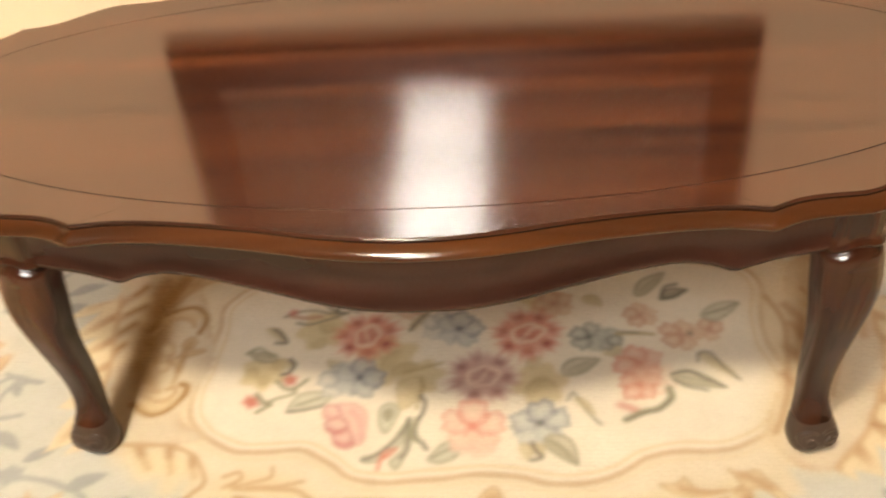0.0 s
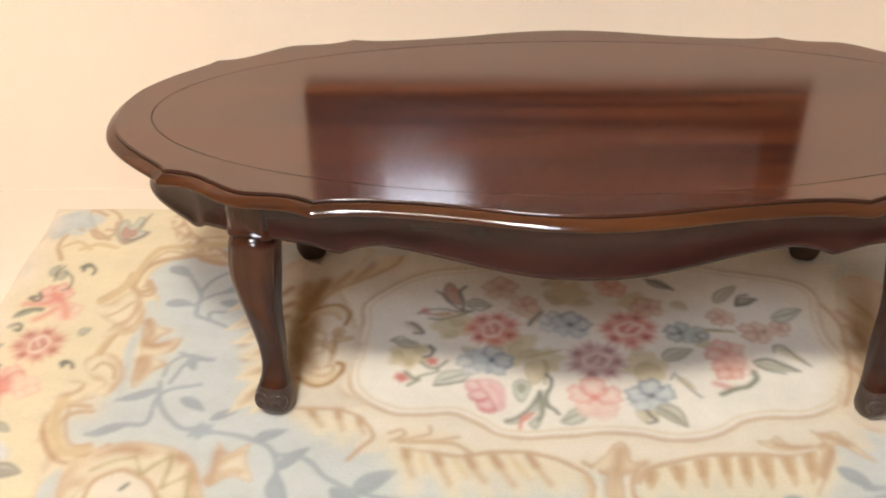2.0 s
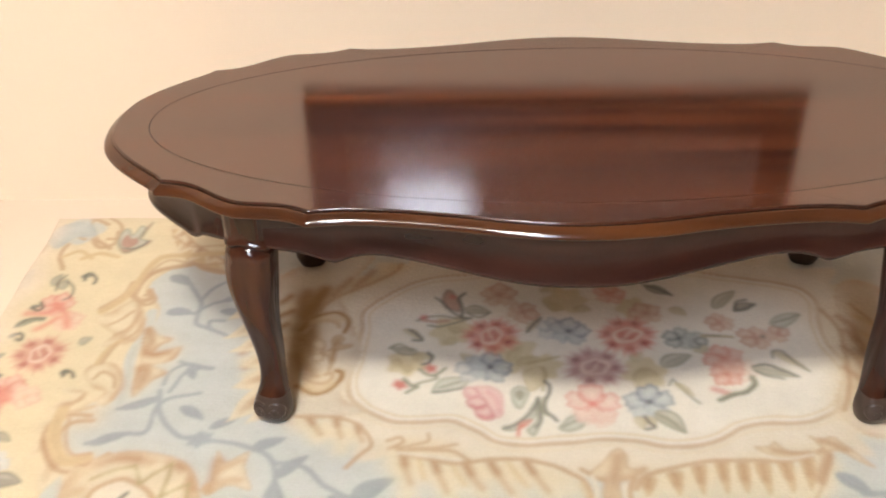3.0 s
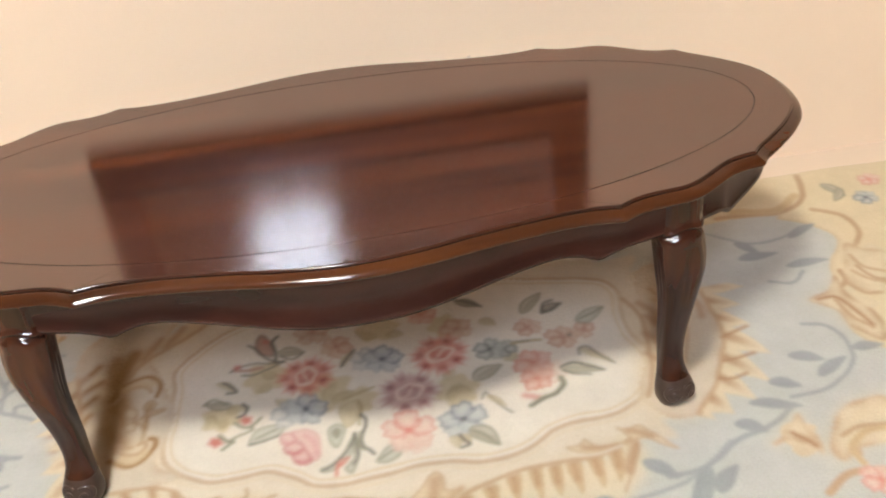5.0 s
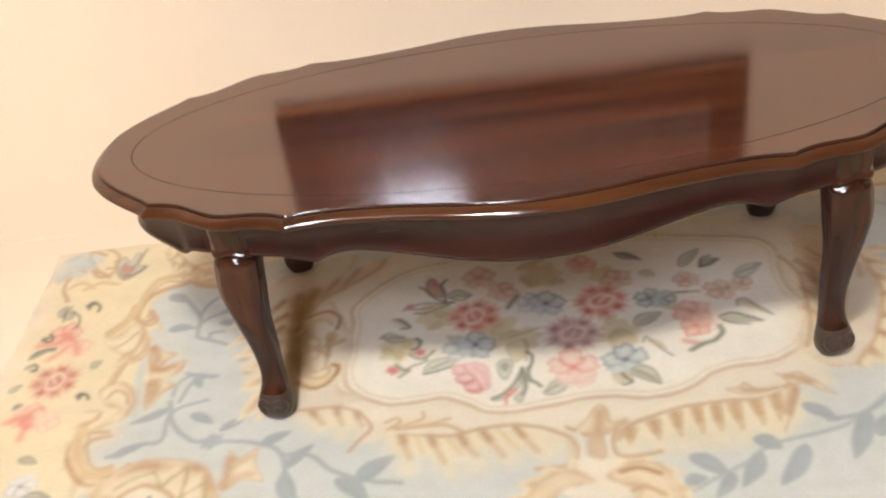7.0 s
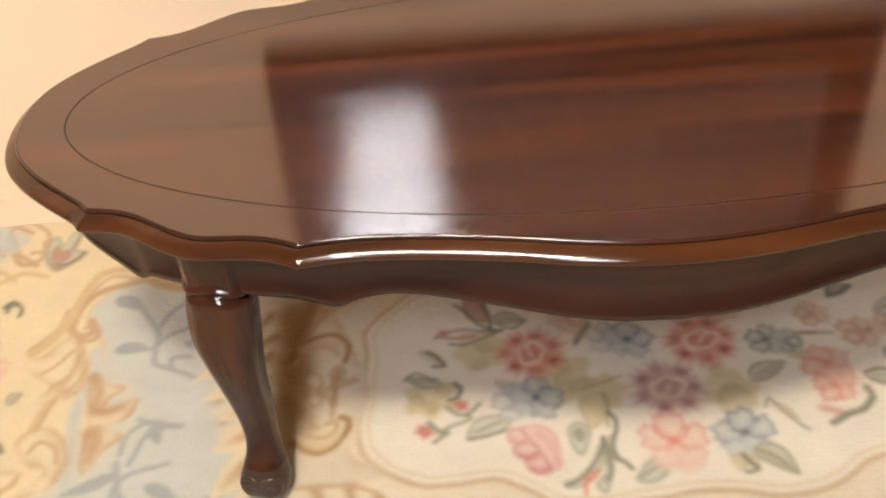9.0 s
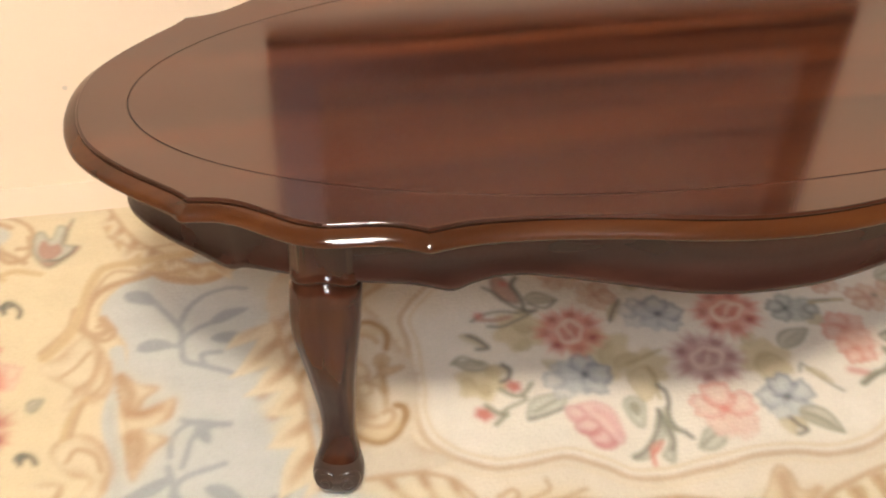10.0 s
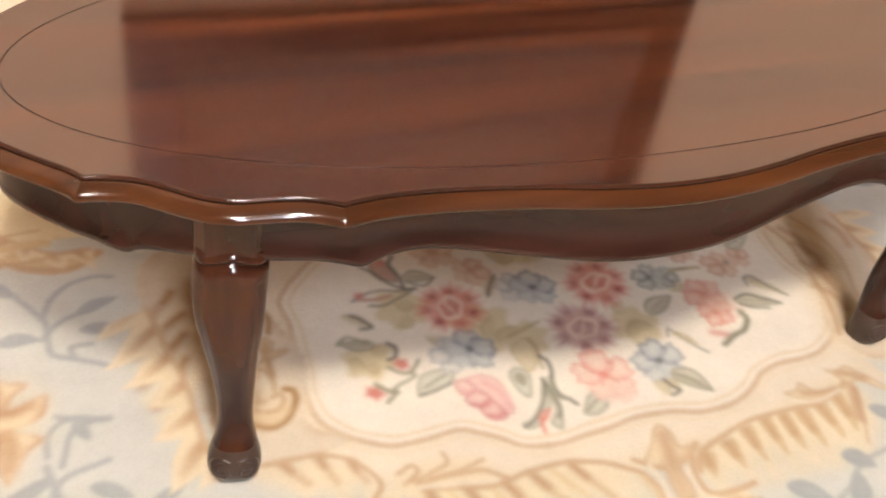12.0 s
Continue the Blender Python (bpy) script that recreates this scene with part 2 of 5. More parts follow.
def build_table():
    table = tagged(new("coffee_table"), "glossy dark mahogany coffee table with scalloped oval top on the rug", "coffee table")
    # top board inside the moulded edge, with the engraved oval line
    table.location, table.rotation_euler = (-0.0009, 0.0310, 0), (0, 0, radians(WALL_TURN))
    ang = np.arctan2(OUT[:, 1] / 0.38, OUT[:, 0])

    def oval(e):
        return np.stack([(0.648 + e) * np.cos(ang), (0.2465 + e) * np.sin(ang)], 1)
    bm = bmesh.new()
    loft(bm, [ring(inset(smooth_path(OUT, 7), 0.0182), TOP_Z), ring(oval(0.0009), TOP_Z), ring(oval(0.0008), TOP_Z - 0.0006)])
    loft(bm, [ring(oval(-0.0008), TOP_Z - 0.0006), ring(oval(-0.0009), TOP_Z)], cap_last=True)
    top = part("tabletop", bm, WOOD_TOP, table, "glossy mahogany top with straight grain")
    bm = bmesh.new()
    loft(bm, [ring(oval(0.0008), TOP_Z - 0.0006), ring(oval(-0.0008), TOP_Z - 0.0006)])
    part("inlay_line", bm, GROOVE, top, "fine dark engraved oval line")
    # moulded edge
    def moulding(name, prof, mat, label):
        bm = bmesh.new()
        loft(bm, [ring(inset(smooth_path(OUT, 3 + round(d / 0.0045)), d), z) for d, z in prof])
        part(name, bm, mat, table, label, smooth=True)
    moulding("moulded_edge", [(0.0160, 0.3949), (0.0152, 0.3953), (0.0138, 0.3950), (0.0106, 0.3935), (0.0074, 0.3919), (0.0042, 0.3901), (0.0022, 0.3886), (0.0009, 0.3870), (0.0002, 0.3853), (0.0, 0.3840),
                              (0.0006, 0.3826), (0.0020, 0.3812), (0.0042, 0.3799), (0.0066, 0.3790), (0.0095, 0.3785), (0.0130, 0.3783), (0.0450, 0.3782)], WOOD_RIM, "lighter reddish-brown moulded edge")
    # the quirk's shadow line is coloured into this fillet
    moulding("edge_fillet", [(0.0182, 0.4), (0.0174, 0.39990), (0.0166, 0.39955), (0.0159, 0.3990), (0.0154, 0.3982), (0.0152, 0.3973), (0.0154, 0.3964), (0.0160, 0.3957), (0.0160, 0.3949)], WOOD_QUIRK_SHADE, "fillet between top and moulded edge, quirk shadow put into its colour")
    # apron, with a shaped lower edge and a thin bead: x, y, height of the lower edge over a quarter
    q = spline([(0, 0.288, 0.289), (0.053, 0.286, 0.290), (0.107, 0.2785, 0.2945), (0.16, 0.267, 0.301), (0.213, 0.257, 0.309), (0.256, 0.251, 0.3155), (0.288, 0.249, 0.3175),
                (0.316, 0.249, 0.313), (0.338, 0.249, 0.305), (0.358, 0.248, 0.311), (0.384, 0.2465, 0.319), (0.427, 0.241, 0.323), (0.466, 0.228, 0.323), (0.506, 0.206, 0.316),
                (0.538, 0.184, 0.308), (0.556, 0.170, 0.296), (0.581, 0.145, 0.294), (0.610, 0.116, 0.292), (0.640, 0.082, 0.291), (0.660, 0.043, 0.286), (0.666, 0.0, 0.280)], 4)
    p = np.vstack([q[::-1], (q * [-1, 1, 1])[1:], (q[::-1] * [-1, -1, 1])[1:], (q * [1, -1, 1])[1:-1]])
    base, low = p[:, :2], p[:, 2]
    bm = bmesh.new()
    rows = [(0.0, 0.3785, None), (0.0, None, 0.012), (-0.0025, None, 0.010), (-0.0032, None, 0.006), (-0.0025, None, 0.002), (0.001, None, 0.0), (0.018, None, 0.0), (0.018, 0.3785, None)]
    loft(bm, [ring(inset_soft(base, d), z if z is not None else low + e) for d, z, e in rows])
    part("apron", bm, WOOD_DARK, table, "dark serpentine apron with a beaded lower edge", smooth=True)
    for sx in (1, -1):
        for sy in (1, -1):
            build_leg(table, sx, sy)
    return table


LEG_TURN = 13.0      # degrees by which each leg faces outwards


def build_leg(table, sx, sy):
    """A cabriole leg: block, collar, knee, ankle and scrolled foot. Sections: height, lean in x, lean in y, half width, squareness."""
    block_and_knee = [(0.3825, 0.000, 0.000, 0.0350, 6), (0.345, 0.000, 0.000, 0.0350, 6), (0.3320, 0.0, 0.0005, 0.0350, 6), (0.3295, 0.0, 0.0022, 0.0356, 4.5), (0.3265, 0.0, 0.0046, 0.0362, 3.8), (0.3235, 0.0, 0.0046, 0.0358, 3.6), (0.3205, 0.0, 0.0026, 0.0346, 3.4),
                      (0.3185, 0.0, 0.0024, 0.0342, 3.4), (0.3155, 0.0006, 0.0058, 0.0350, 3.2), (0.3110, 0.0014, 0.0092, 0.0362, 3.0), (0.304, 0.0026, 0.0118, 0.0368, 3.0), (0.295, 0.004, 0.0138, 0.0368, 3.0), (0.275, 0.0055, 0.017, 0.0364, 3.2), (0.250, 0.0058, 0.020, 0.0344, 3.6), (0.220, 0.0050, 0.0215, 0.0304, 3.6)]
    ankle_and_foot = [(0.185, 0.0035, 0.0200, 0.0262, 3.4), (0.150, 0.0015, 0.0165, 0.0230, 3.2), (0.115, 0.0000, 0.0140, 0.0204, 3.0), (0.085, 0.0000, 0.0145, 0.0194, 2.8), (0.062, 0.0010, 0.0185, 0.0212, 2.6),
                      (0.044, 0.0030, 0.0250, 0.0256, 2.5), (0.030, 0.0045, 0.0295, 0.0296, 2.5), (0.018, 0.0045, 0.0295, 0.0298, 2.5), (0.008, 0.0035, 0.0280, 0.0270, 2.5), (0.0, 0.0025, 0.0260, 0.0230, 2.5)]
    rows = block_and_knee + ankle_and_foot
    if sy > 0:                                     # the far legs rake inwards below the knee
        rows = [(z, ox, oy - 0.055 * min(1.0, max(0.0, (0.25 - z) / 0.22)), w, e) for z, ox, oy, w, e in rows]
    rows = spline(rows, 6)
    zs = rows[:, 0]
    heights = [float(z) for z in zs]
    cx, cy = sx * 0.459, sy * 0.207
    ct, st = math.cos(radians(LEG_TURN)), math.sin(radians(LEG_TURN))

    def section(z):
        return [float(np.interp(z, zs[::-1], rows[::-1, k])) for k in (1, 2, 3, 4)]
    def flat(z):                                   # depth over width
        return float(np.interp(z, (0.0, 0.03, 0.09, 0.2, 0.3, 0.335), (0.9, 0.9, 0.9, 0.8, 0.8, 0.95)))
    rings = []
    for z in heights:
        deep = flat(z)
        pts = []
        for k in range(96):
            a = 2 * math.pi * k / 96
            c, s = math.cos(a), math.sin(a)
            # the collar arches up over the middle of each face
            arch = 0.007 * math.cos(2 * a) ** 2 * min(1.0, max(0.0, (z - 0.285) / 0.02)) * min(1.0, max(0.0, (0.362 - z) / 0.02))
            ox, oy, w, e = section(z - arch)
            r = w * (abs(c) ** e + abs(s) ** e) ** (-1 / e)
            # hollowed corners on the knee, a grooved strip down each corner of the block, and a short carved tongue on each face of the knee
            below = min(1.0, max(0.0, (z - 0.11) / 0.09)) * min(1.0, max(0.0, (0.312 - z) / 0.012))
            above = min(1.0, max(0.0, (z - arch - 0.331) / 0.006))
            fade = max(0.0, math.sin(math.pi * min(1.0, max(0.0, (z - 0.205) / 0.075))))
            for corner in range(4):
                d = (a - math.pi / 4 - corner * math.pi / 2 + math.pi) % (2 * math.pi) - math.pi
                r -= 0.0019 * below * math.exp(-(d / 0.15) ** 2)
                r -= 0.0042 * above * math.exp(-(d / 0.16) ** 4) + 0.0016 * above * math.exp(-((abs(d) - 0.27) / 0.05) ** 2)
                d = (a - corner * math.pi / 2 + math.pi) % (2 * math.pi) - math.pi
                r -= 0.0010 * fade * (math.exp(-((d - 0.16) / 0.07) ** 2) + math.exp(-((d + 0.16) / 0.07) ** 2))
            pts.append((cx + sx * (ox + r * (c * ct + deep * s * st)), cy + sy * (oy + r * (deep * s * ct - c * st)), z))
        rings.append(pts if sx * sy > 0 else pts[::-1])
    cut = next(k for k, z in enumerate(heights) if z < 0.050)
    bm = bmesh.new()
    loft(bm, rings[:cut + 1][::-1], cap_last=True)
    bmesh.ops.recalc_face_normals(bm, faces=bm.faces[:])
    leg = part("leg", bm, WOOD_LEG, table, "dark carved cabriole leg", smooth=True)
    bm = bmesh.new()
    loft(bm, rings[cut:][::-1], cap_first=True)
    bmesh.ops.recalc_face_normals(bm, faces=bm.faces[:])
    part("foot", bm, WOOD_GREY, leg, "scrolled foot in greyer, duller lacquered wood", smooth=True)
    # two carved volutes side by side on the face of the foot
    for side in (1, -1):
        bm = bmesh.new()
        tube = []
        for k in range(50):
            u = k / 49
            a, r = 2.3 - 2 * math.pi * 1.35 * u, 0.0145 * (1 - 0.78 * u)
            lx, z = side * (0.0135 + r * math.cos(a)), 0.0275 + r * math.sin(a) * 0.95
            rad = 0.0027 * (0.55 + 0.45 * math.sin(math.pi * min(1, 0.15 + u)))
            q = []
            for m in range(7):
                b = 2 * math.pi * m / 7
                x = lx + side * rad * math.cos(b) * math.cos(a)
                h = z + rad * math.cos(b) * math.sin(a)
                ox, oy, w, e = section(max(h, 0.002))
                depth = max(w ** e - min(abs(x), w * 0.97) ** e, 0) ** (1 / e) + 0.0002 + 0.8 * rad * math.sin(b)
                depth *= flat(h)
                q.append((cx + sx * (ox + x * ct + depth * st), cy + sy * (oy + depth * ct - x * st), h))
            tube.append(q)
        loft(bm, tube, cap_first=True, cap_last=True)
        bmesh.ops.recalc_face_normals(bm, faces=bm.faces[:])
        part("foot_scroll", bm, WOOD_GREY, leg, "carved spiral volute in the foot's greyer, paler wood", smooth=True)


build_table()


# ---- framed picture on the wall ----
def framed_picture(x0, x1, z0, z1, width):
    thing = tagged(new("framed_picture"), "glazed picture in a broad dark wooden frame on the wall", "picture")
    thing.location = ((x0 + x1) / 2, WALL_Y - 0.008 + math.tan(radians(WALL_TURN)) * (x0 + x1) / 2, (z0 + z1) / 2)
    thing.rotation_euler = (radians(1.0), radians(-0.7), radians(WALL_TURN))
    w, h = (x1 - x0) / 2, (z1 - z0) / 2
    prof = [(0.0, 0.002), (0.0, 0.017), (0.004, 0.0205), (0.010, 0.021), (width - 0.004, 0.021), (width - 0.001, 0.020), (width, 0.018), (width, 0.002)]
    corners = ((-1, -1), (1, -1), (1, 1), (-1, 1))
    frame_wood = lacquered_wood("dark_frame_wood", (0.006, 0.003, 0.002), (0.012, 0.005, 0.003), (0.02, 0.008, 0.004), coat_rough=0.3, ior=1.4)
    for a, b in zip(corners, corners[1:] + corners[:1]):
        bm = bmesh.new()
        ends = []
        for cx, cz in (a, b):
            ends.append([(cx * (w - d), -o, cz * (h - d)) for d, o in prof])
        loft(bm, ends, closed=True, cap_first=True, cap_last=True)
        bmesh.ops.recalc_face_normals(bm, faces=bm.faces[:])
        part("frame_bar", bm, frame_wood, thing)
    mat_board = plaster("brown_mount_board", (0.118, 0.090, 0.068), 0.20, 9.0, 0.8)
    print_paper = plaster("brown_print", (0.165, 0.130, 0.100), 0.35, 7.0, 0.7)
    bm = bmesh.new()
    box(bm, (-w + width - 0.004, -0.005, -h + width - 0.004), (w - width + 0.004, -0.003, h - width + 0.004))
    part("mount", bm, mat_board, thing, "brown mount board")
    bm = bmesh.new()
    cx = thing.location[0]
    box(bm, (-0.33 - cx, -0.0062, 0.82 - thing.location[2]), (0.27 - cx, -0.005, z1 - 0.20 - thing.location[2]))
    part("print", bm, print_paper, thing, "muted brown printed picture")
    glass, nodes, links, b = material("picture_glass", 0.03)
    b.inputs["Transmission Weight"].default_value = 1.0
    b.inputs["IOR"].default_value = 1.92
    bm = bmesh.new()
    box(bm, (-w + width - 0.002, -0.0105, -h + width - 0.002), (w - width + 0.002, -0.008, h - width + 0.002))
    part("glass", bm, glass, thing, "clear picture glass").visible_shadow = False
    return thing


framed_picture(-0.506, 0.478, 0.583, 1.36, 0.078)


# ---- rug: a hooked wool rug, its pattern dyed into the pile ----
RX0, RX1, RY0, RY1 = -1.02, 1.18, -0.95, 0.372
STEP = 0.0022
RNX, RNY = round((RX1 - RX0) / STEP) + 1, round((RY1 - RY0) / STEP) + 1
GX, GY = np.meshgrid(np.linspace(RX0, RX1, RNX), np.linspace(RY0, RY1, RNY))
GY = GY + math.tan(radians(WALL_TURN)) * GX      # woven square, but lying askew along the wall
# the hand wanders: all shapes are drawn on slightly warped wool
WX = GX + 0.0022 * np.sin(37 * GY + 3 * np.sin(11 * GX)) + 0.0005 * np.sin(130 * GX + 90 * GY)
WY = GY + 0.0022 * np.sin(41 * GX + 2 * np.sin(13 * GY)) + 0.0005 * np.sin(110 * GY - 95 * GX)


def dye(r, g, b):
    r, g, b = (0.84 * c + 0.16 * m for c, m in zip((r, g, b), (224, 210, 188)))    # old, faded wool
    return np.array(linear(r, g, b, 0.64))


FIELD, CREAM, WHITE, BANDG = dye(210, 212, 208), dye(240, 227, 207), dye(250, 241, 226), dye(229, 214, 193)
YEL, YELD, GOLD, TAN, BROWN = dye(240, 223, 189), dye(236, 214, 179), dye(224, 195, 151), dye(206, 172, 136), dye(188, 146, 110)
BLUEV, GREYL, DARKL, OLIVE, OLIVEP = dye(168, 177, 180), dye(154, 155, 132), dye(106, 108, 100), dye(186, 168, 124), dye(227, 209, 171)
RED, RUST, CORALC = dye(218, 124, 112), dye(196, 146, 128), dye(234, 142, 124)
OCHRE = dye(172, 130, 82)
# flowers: petals, rim, heart, number of petals
REDF = (dye(230, 132, 114), dye(158, 56, 54), dye(246, 216, 194), 7)
DUSTY = (dye(200, 146, 144), dye(140, 82, 92), dye(240, 208, 192), 7)
ROSY = (dye(220, 150, 134), dye(172, 88, 84), dye(246, 216, 194), 7)
PINKF = (dye(248, 214, 198), dye(238, 140, 124), dye(236, 132, 120), 5)
PINKP = (dye(249, 228, 212), dye(244, 196, 180), dye(244, 200, 184), 5)
CORAL = (dye(244, 196, 176), dye(230, 136, 118), dye(228, 152, 132), 5)
CORALP = (dye(246, 214, 188), dye(244, 192, 168), dye(240, 196, 160), 5)
FADED = (dye(232, 200, 174), dye(210, 150, 128), dye(200, 148, 134), 5)
BLUEF = (dye(204, 208, 208), dye(104, 118, 136), dye(70, 76, 86), 5)
BLUEG = (dye(194, 197, 188), dye(108, 116, 114), dye(72, 78, 80), 5)
BLUEP = (dye(226, 224, 218), dye(164, 172, 180), dye(186, 192, 194), 5)
WHITEF = (dye(236, 234, 232), dye(190, 192, 194), dye(130, 128, 126), 5)
ROSEP, ROSEM, ROSED, LEAFG = dye(246, 206, 198), dye(232, 172, 168), dye(214, 126, 128), dye(216, 214, 198)

WOOL = np.broadcast_to(dye(240, 221, 183), (RNY, RNX, 3)).copy()
SOFT = 0.0030


def patch(x0, x1, y0, y1):
    """The part of the wool between these edges."""
    a, b = int(max(0, (x0 - RX0) / STEP)), int(min(RNX, (x1 - RX0) / STEP + 2))
    c, d = int(max(0, (y0 - 0.03 - RY0) / STEP)), int(min(RNY, (y1 + 0.03 - RY0) / STEP + 2))
    return slice(c, max(c, d)), slice(a, max(a, b))


def cover(d, soft=SOFT):
    """1 inside (d < 0), 0 outside, with a soft rim."""
    u = np.clip(0.5 - d / (2 * soft), 0, 1)
    return u * u * (3 - 2 * u)


def lay(sl, m, colour):
    WOOL[sl] += m[..., None] * (colour - WOOL[sl])


def away(sl, pts):
    """Distance to a fine chain of points."""
    best = np.full(WX[sl].shape, 9.0)
    for px, py in pts:
        np.minimum(best, (WX[sl] - px) ** 2 + (WY[sl] - py) ** 2, out=best)
    return np.sqrt(best)


def stroke(colour, width, *points):
    pts = spline(points, 10)
    lo, hi = pts.min(0) - width - 0.01, pts.max(0) + width + 0.01
    sl = patch(lo[0], hi[0], lo[1], hi[1])
    if WX[sl].size:
        lay(sl, cover(away(sl, pts) - width * 0.5), colour)
        lay(sl, 0.35 * cover(away(sl, pts[len(pts) // 8:]) - width * 0.18), colour * 0.82)


def leaf(colour, width, x0, y0, x1, y1):
    size = math.hypot(x1 - x0, y1 - y0) + 1e-6
    sl = patch(min(x0, x1) - width, max(x0, x1) + width, min(y0, y1) - width, max(y0, y1) + width)
    if not WX[sl].size:
        return
    c, s = (x1 - x0) / size, (y1 - y0) / size
    u = ((WX[sl] - x0) * c + (WY[sl] - y0) * s) / size
    v = (WY[sl] - y0) * c - (WX[sl] - x0) * s
    bend = v - 0.12 * width * np.sin(math.pi * np.clip(u, 0, 1))
    half = 0.5 * width * np.sin(math.pi * np.clip(u, 0, 1) ** 0.75) ** 0.8
    d = np.where((u > 0) & (u < 1), np.abs(bend) - half, 0.02)
    if colour is BLUEV or colour is YEL or colour is YELD:         # plain leaves
        lay(sl, cover(d), colour * 0.97)
        lay(sl, 0.35 * cover(d) * cover(bend + 0.1 * width), colour * (0.86 if colour is BLUEV else 0.90))
        return
    if colour is OLIVE:                                            # soft faded leaves
        lay(sl, 0.75 * cover(d, 0.006), 0.5 * OLIVE + 0.5 * OLIVEP)
        lay(sl, 0.45 * cover(np.abs(d + 0.002) - 0.002, 0.004) * (bend > 0), OLIVE * 0.8)
        return
    # a dark line on one side that thins out on the other, pale within, a short vein
    lay(sl, 0.92 * cover(d), 0.42 * colour + 0.58 * CREAM)
    lay(sl, 0.40 * cover(d) * cover(bend, 0.3 * width), colour)
    lay(sl, np.where(bend > 0, 0.90, 0.50) * cover(np.abs(d + 0.0016) - 0.0016, 0.0022), colour * 0.72)
    lay(sl, 0.6 * cover(np.abs(bend) - 0.0010, 0.002) * cover(d) * cover((np.abs(u - 0.45) - 0.3) * size, 0.006), colour * 0.70)


def shape(fill, edge, width, *points):
    """A closed scroll: pale within, shaded towards its outlined edge."""
    path = spline(points, 6, True)
    lo, hi = path.min(0) - 0.02, path.max(0) + 0.02
    sl = patch(lo[0], hi[0], lo[1], hi[1])
    if not WX[sl].size:
        return
    d = inside(path, sl)
    grain = 0.5 + 0.5 * np.sin(90 * WX[sl] + 40 * WY[sl] + 60 * path[0, 0]) * np.sin(70 * WY[sl] - 50 * WX[sl])
    lay(sl, 0.55 * np.exp(-np.clip(d, 0, 1) / 0.007) * (d > 0), YEL if fill is not CREAM else CREAM)
    lay(sl, 0.95 * cover(d), fill)
    lay(sl, 0.75 * grain * cover(d) * np.clip(1 + d / 0.022, 0, 1), edge)
    lay(sl, (0.25 + 0.55 * grain) * cover(np.abs(d) - 0.5 * width, 0.004), edge)


def wash(colour, width, *points):
    """A soft shaded streak."""
    pts = spline(points, 10)
    lo, hi = pts.min(0) - width - 0.01, pts.max(0) + width + 0.01
    sl = patch(lo[0], hi[0], lo[1], hi[1])
    if WX[sl].size:
        lay(sl, 0.70 * np.exp(-(away(sl, pts) / (0.55 * width)) ** 2), colour)


def inside(path, sl=(slice(None), slice(None))):
    """Signed distance to a closed path, negative within."""
    d = away(sl, path)
    x, y = WX[sl], WY[sl]
    odd = np.zeros(x.shape, bool)
    for (xa, ya), (xb, yb) in zip(path, np.roll(path, -1, 0)):
        if ya != yb:
            odd ^= ((ya > y) != (yb > y)) & (x < (xb - xa) * (y - ya) / (yb - ya) + xa)
    return np.where(odd, -d, d)


def frill(depth, period, side, *points):
    """A band of shaded acanthus teeth along a line, to its left (1) or right (-1)."""
    pts = spline(points, 14)
    run = np.concatenate([[0], np.cumsum(np.hypot(*np.diff(pts, axis=0).T))])
    lo, hi = pts.min(0) - depth - 0.02, pts.max(0) + depth + 0.02
    sl = patch(lo[0], hi[0], lo[1], hi[1])
    if not WX[sl].size:
        return
    t = np.gradient(pts, axis=0)
    t /= np.hypot(t[:, 0], t[:, 1])[:, None]
    d2 = np.stack([(WX[sl] - px) ** 2 + (WY[sl] - py) ** 2 for px, py in pts])
    k = d2.argmin(0)
    dx, dy = WX[sl] - pts[k, 0], WY[sl] - pts[k, 1]
    v = side * (t[k, 0] * dy - t[k, 1] * dx)
    slip = dx * t[k, 0] + dy * t[k, 1]
    p = (run[k] + slip - 0.45 * v) / period
    tooth = np.abs(2 * (p % 1) - 1)                 # 1 in the gaps, 0 at the tips
    wild = 0.80 + 0.24 * np.sin(5 * np.floor(p) + 9 * points[0][0])
    reach = depth * wild * (1.12 - 0.78 * tooth)
    ends = cover(np.abs(slip) - 0.012, 0.006)
    band = cover(v - reach, 0.006) * cover(-v, 0.003) * ends
    lay(sl, 0.95 * band, YEL)
    lay(sl, 0.55 * band * np.clip(1 - v / (0.75 * depth), 0, 1), YELD)
    core = np.exp(-((tooth - 0.12) / 0.30) ** 2)
    lay(sl, 0.92 * band * core * np.clip(1.1 - v / (0.80 * reach + 1e-6), 0, 1), BROWN)
    lay(sl, 0.35 * cover(np.abs(v - reach) - 0.002, 0.004) * cover(-v) * ends, GOLD)
    lay(sl, 0.85 * cover(np.abs(v) - 0.0042, 0.003) * ends, TAN)


def blob(colour, radius, x, y, lobes):
    sl = patch(x - 1.4 * radius, x + 1.4 * radius, y - 1.4 * radius, y + 1.4 * radius)
    if not WX[sl].size:
        return
    dx, dy = WX[sl] - x, WY[sl] - y
    a = np.arctan2(dy, dx)
    d = np.hypot(dx, dy) - radius * (0.9 + 0.12 * np.cos(lobes * a + 40 * x))
    lay(sl, cover(d, 0.006), colour)


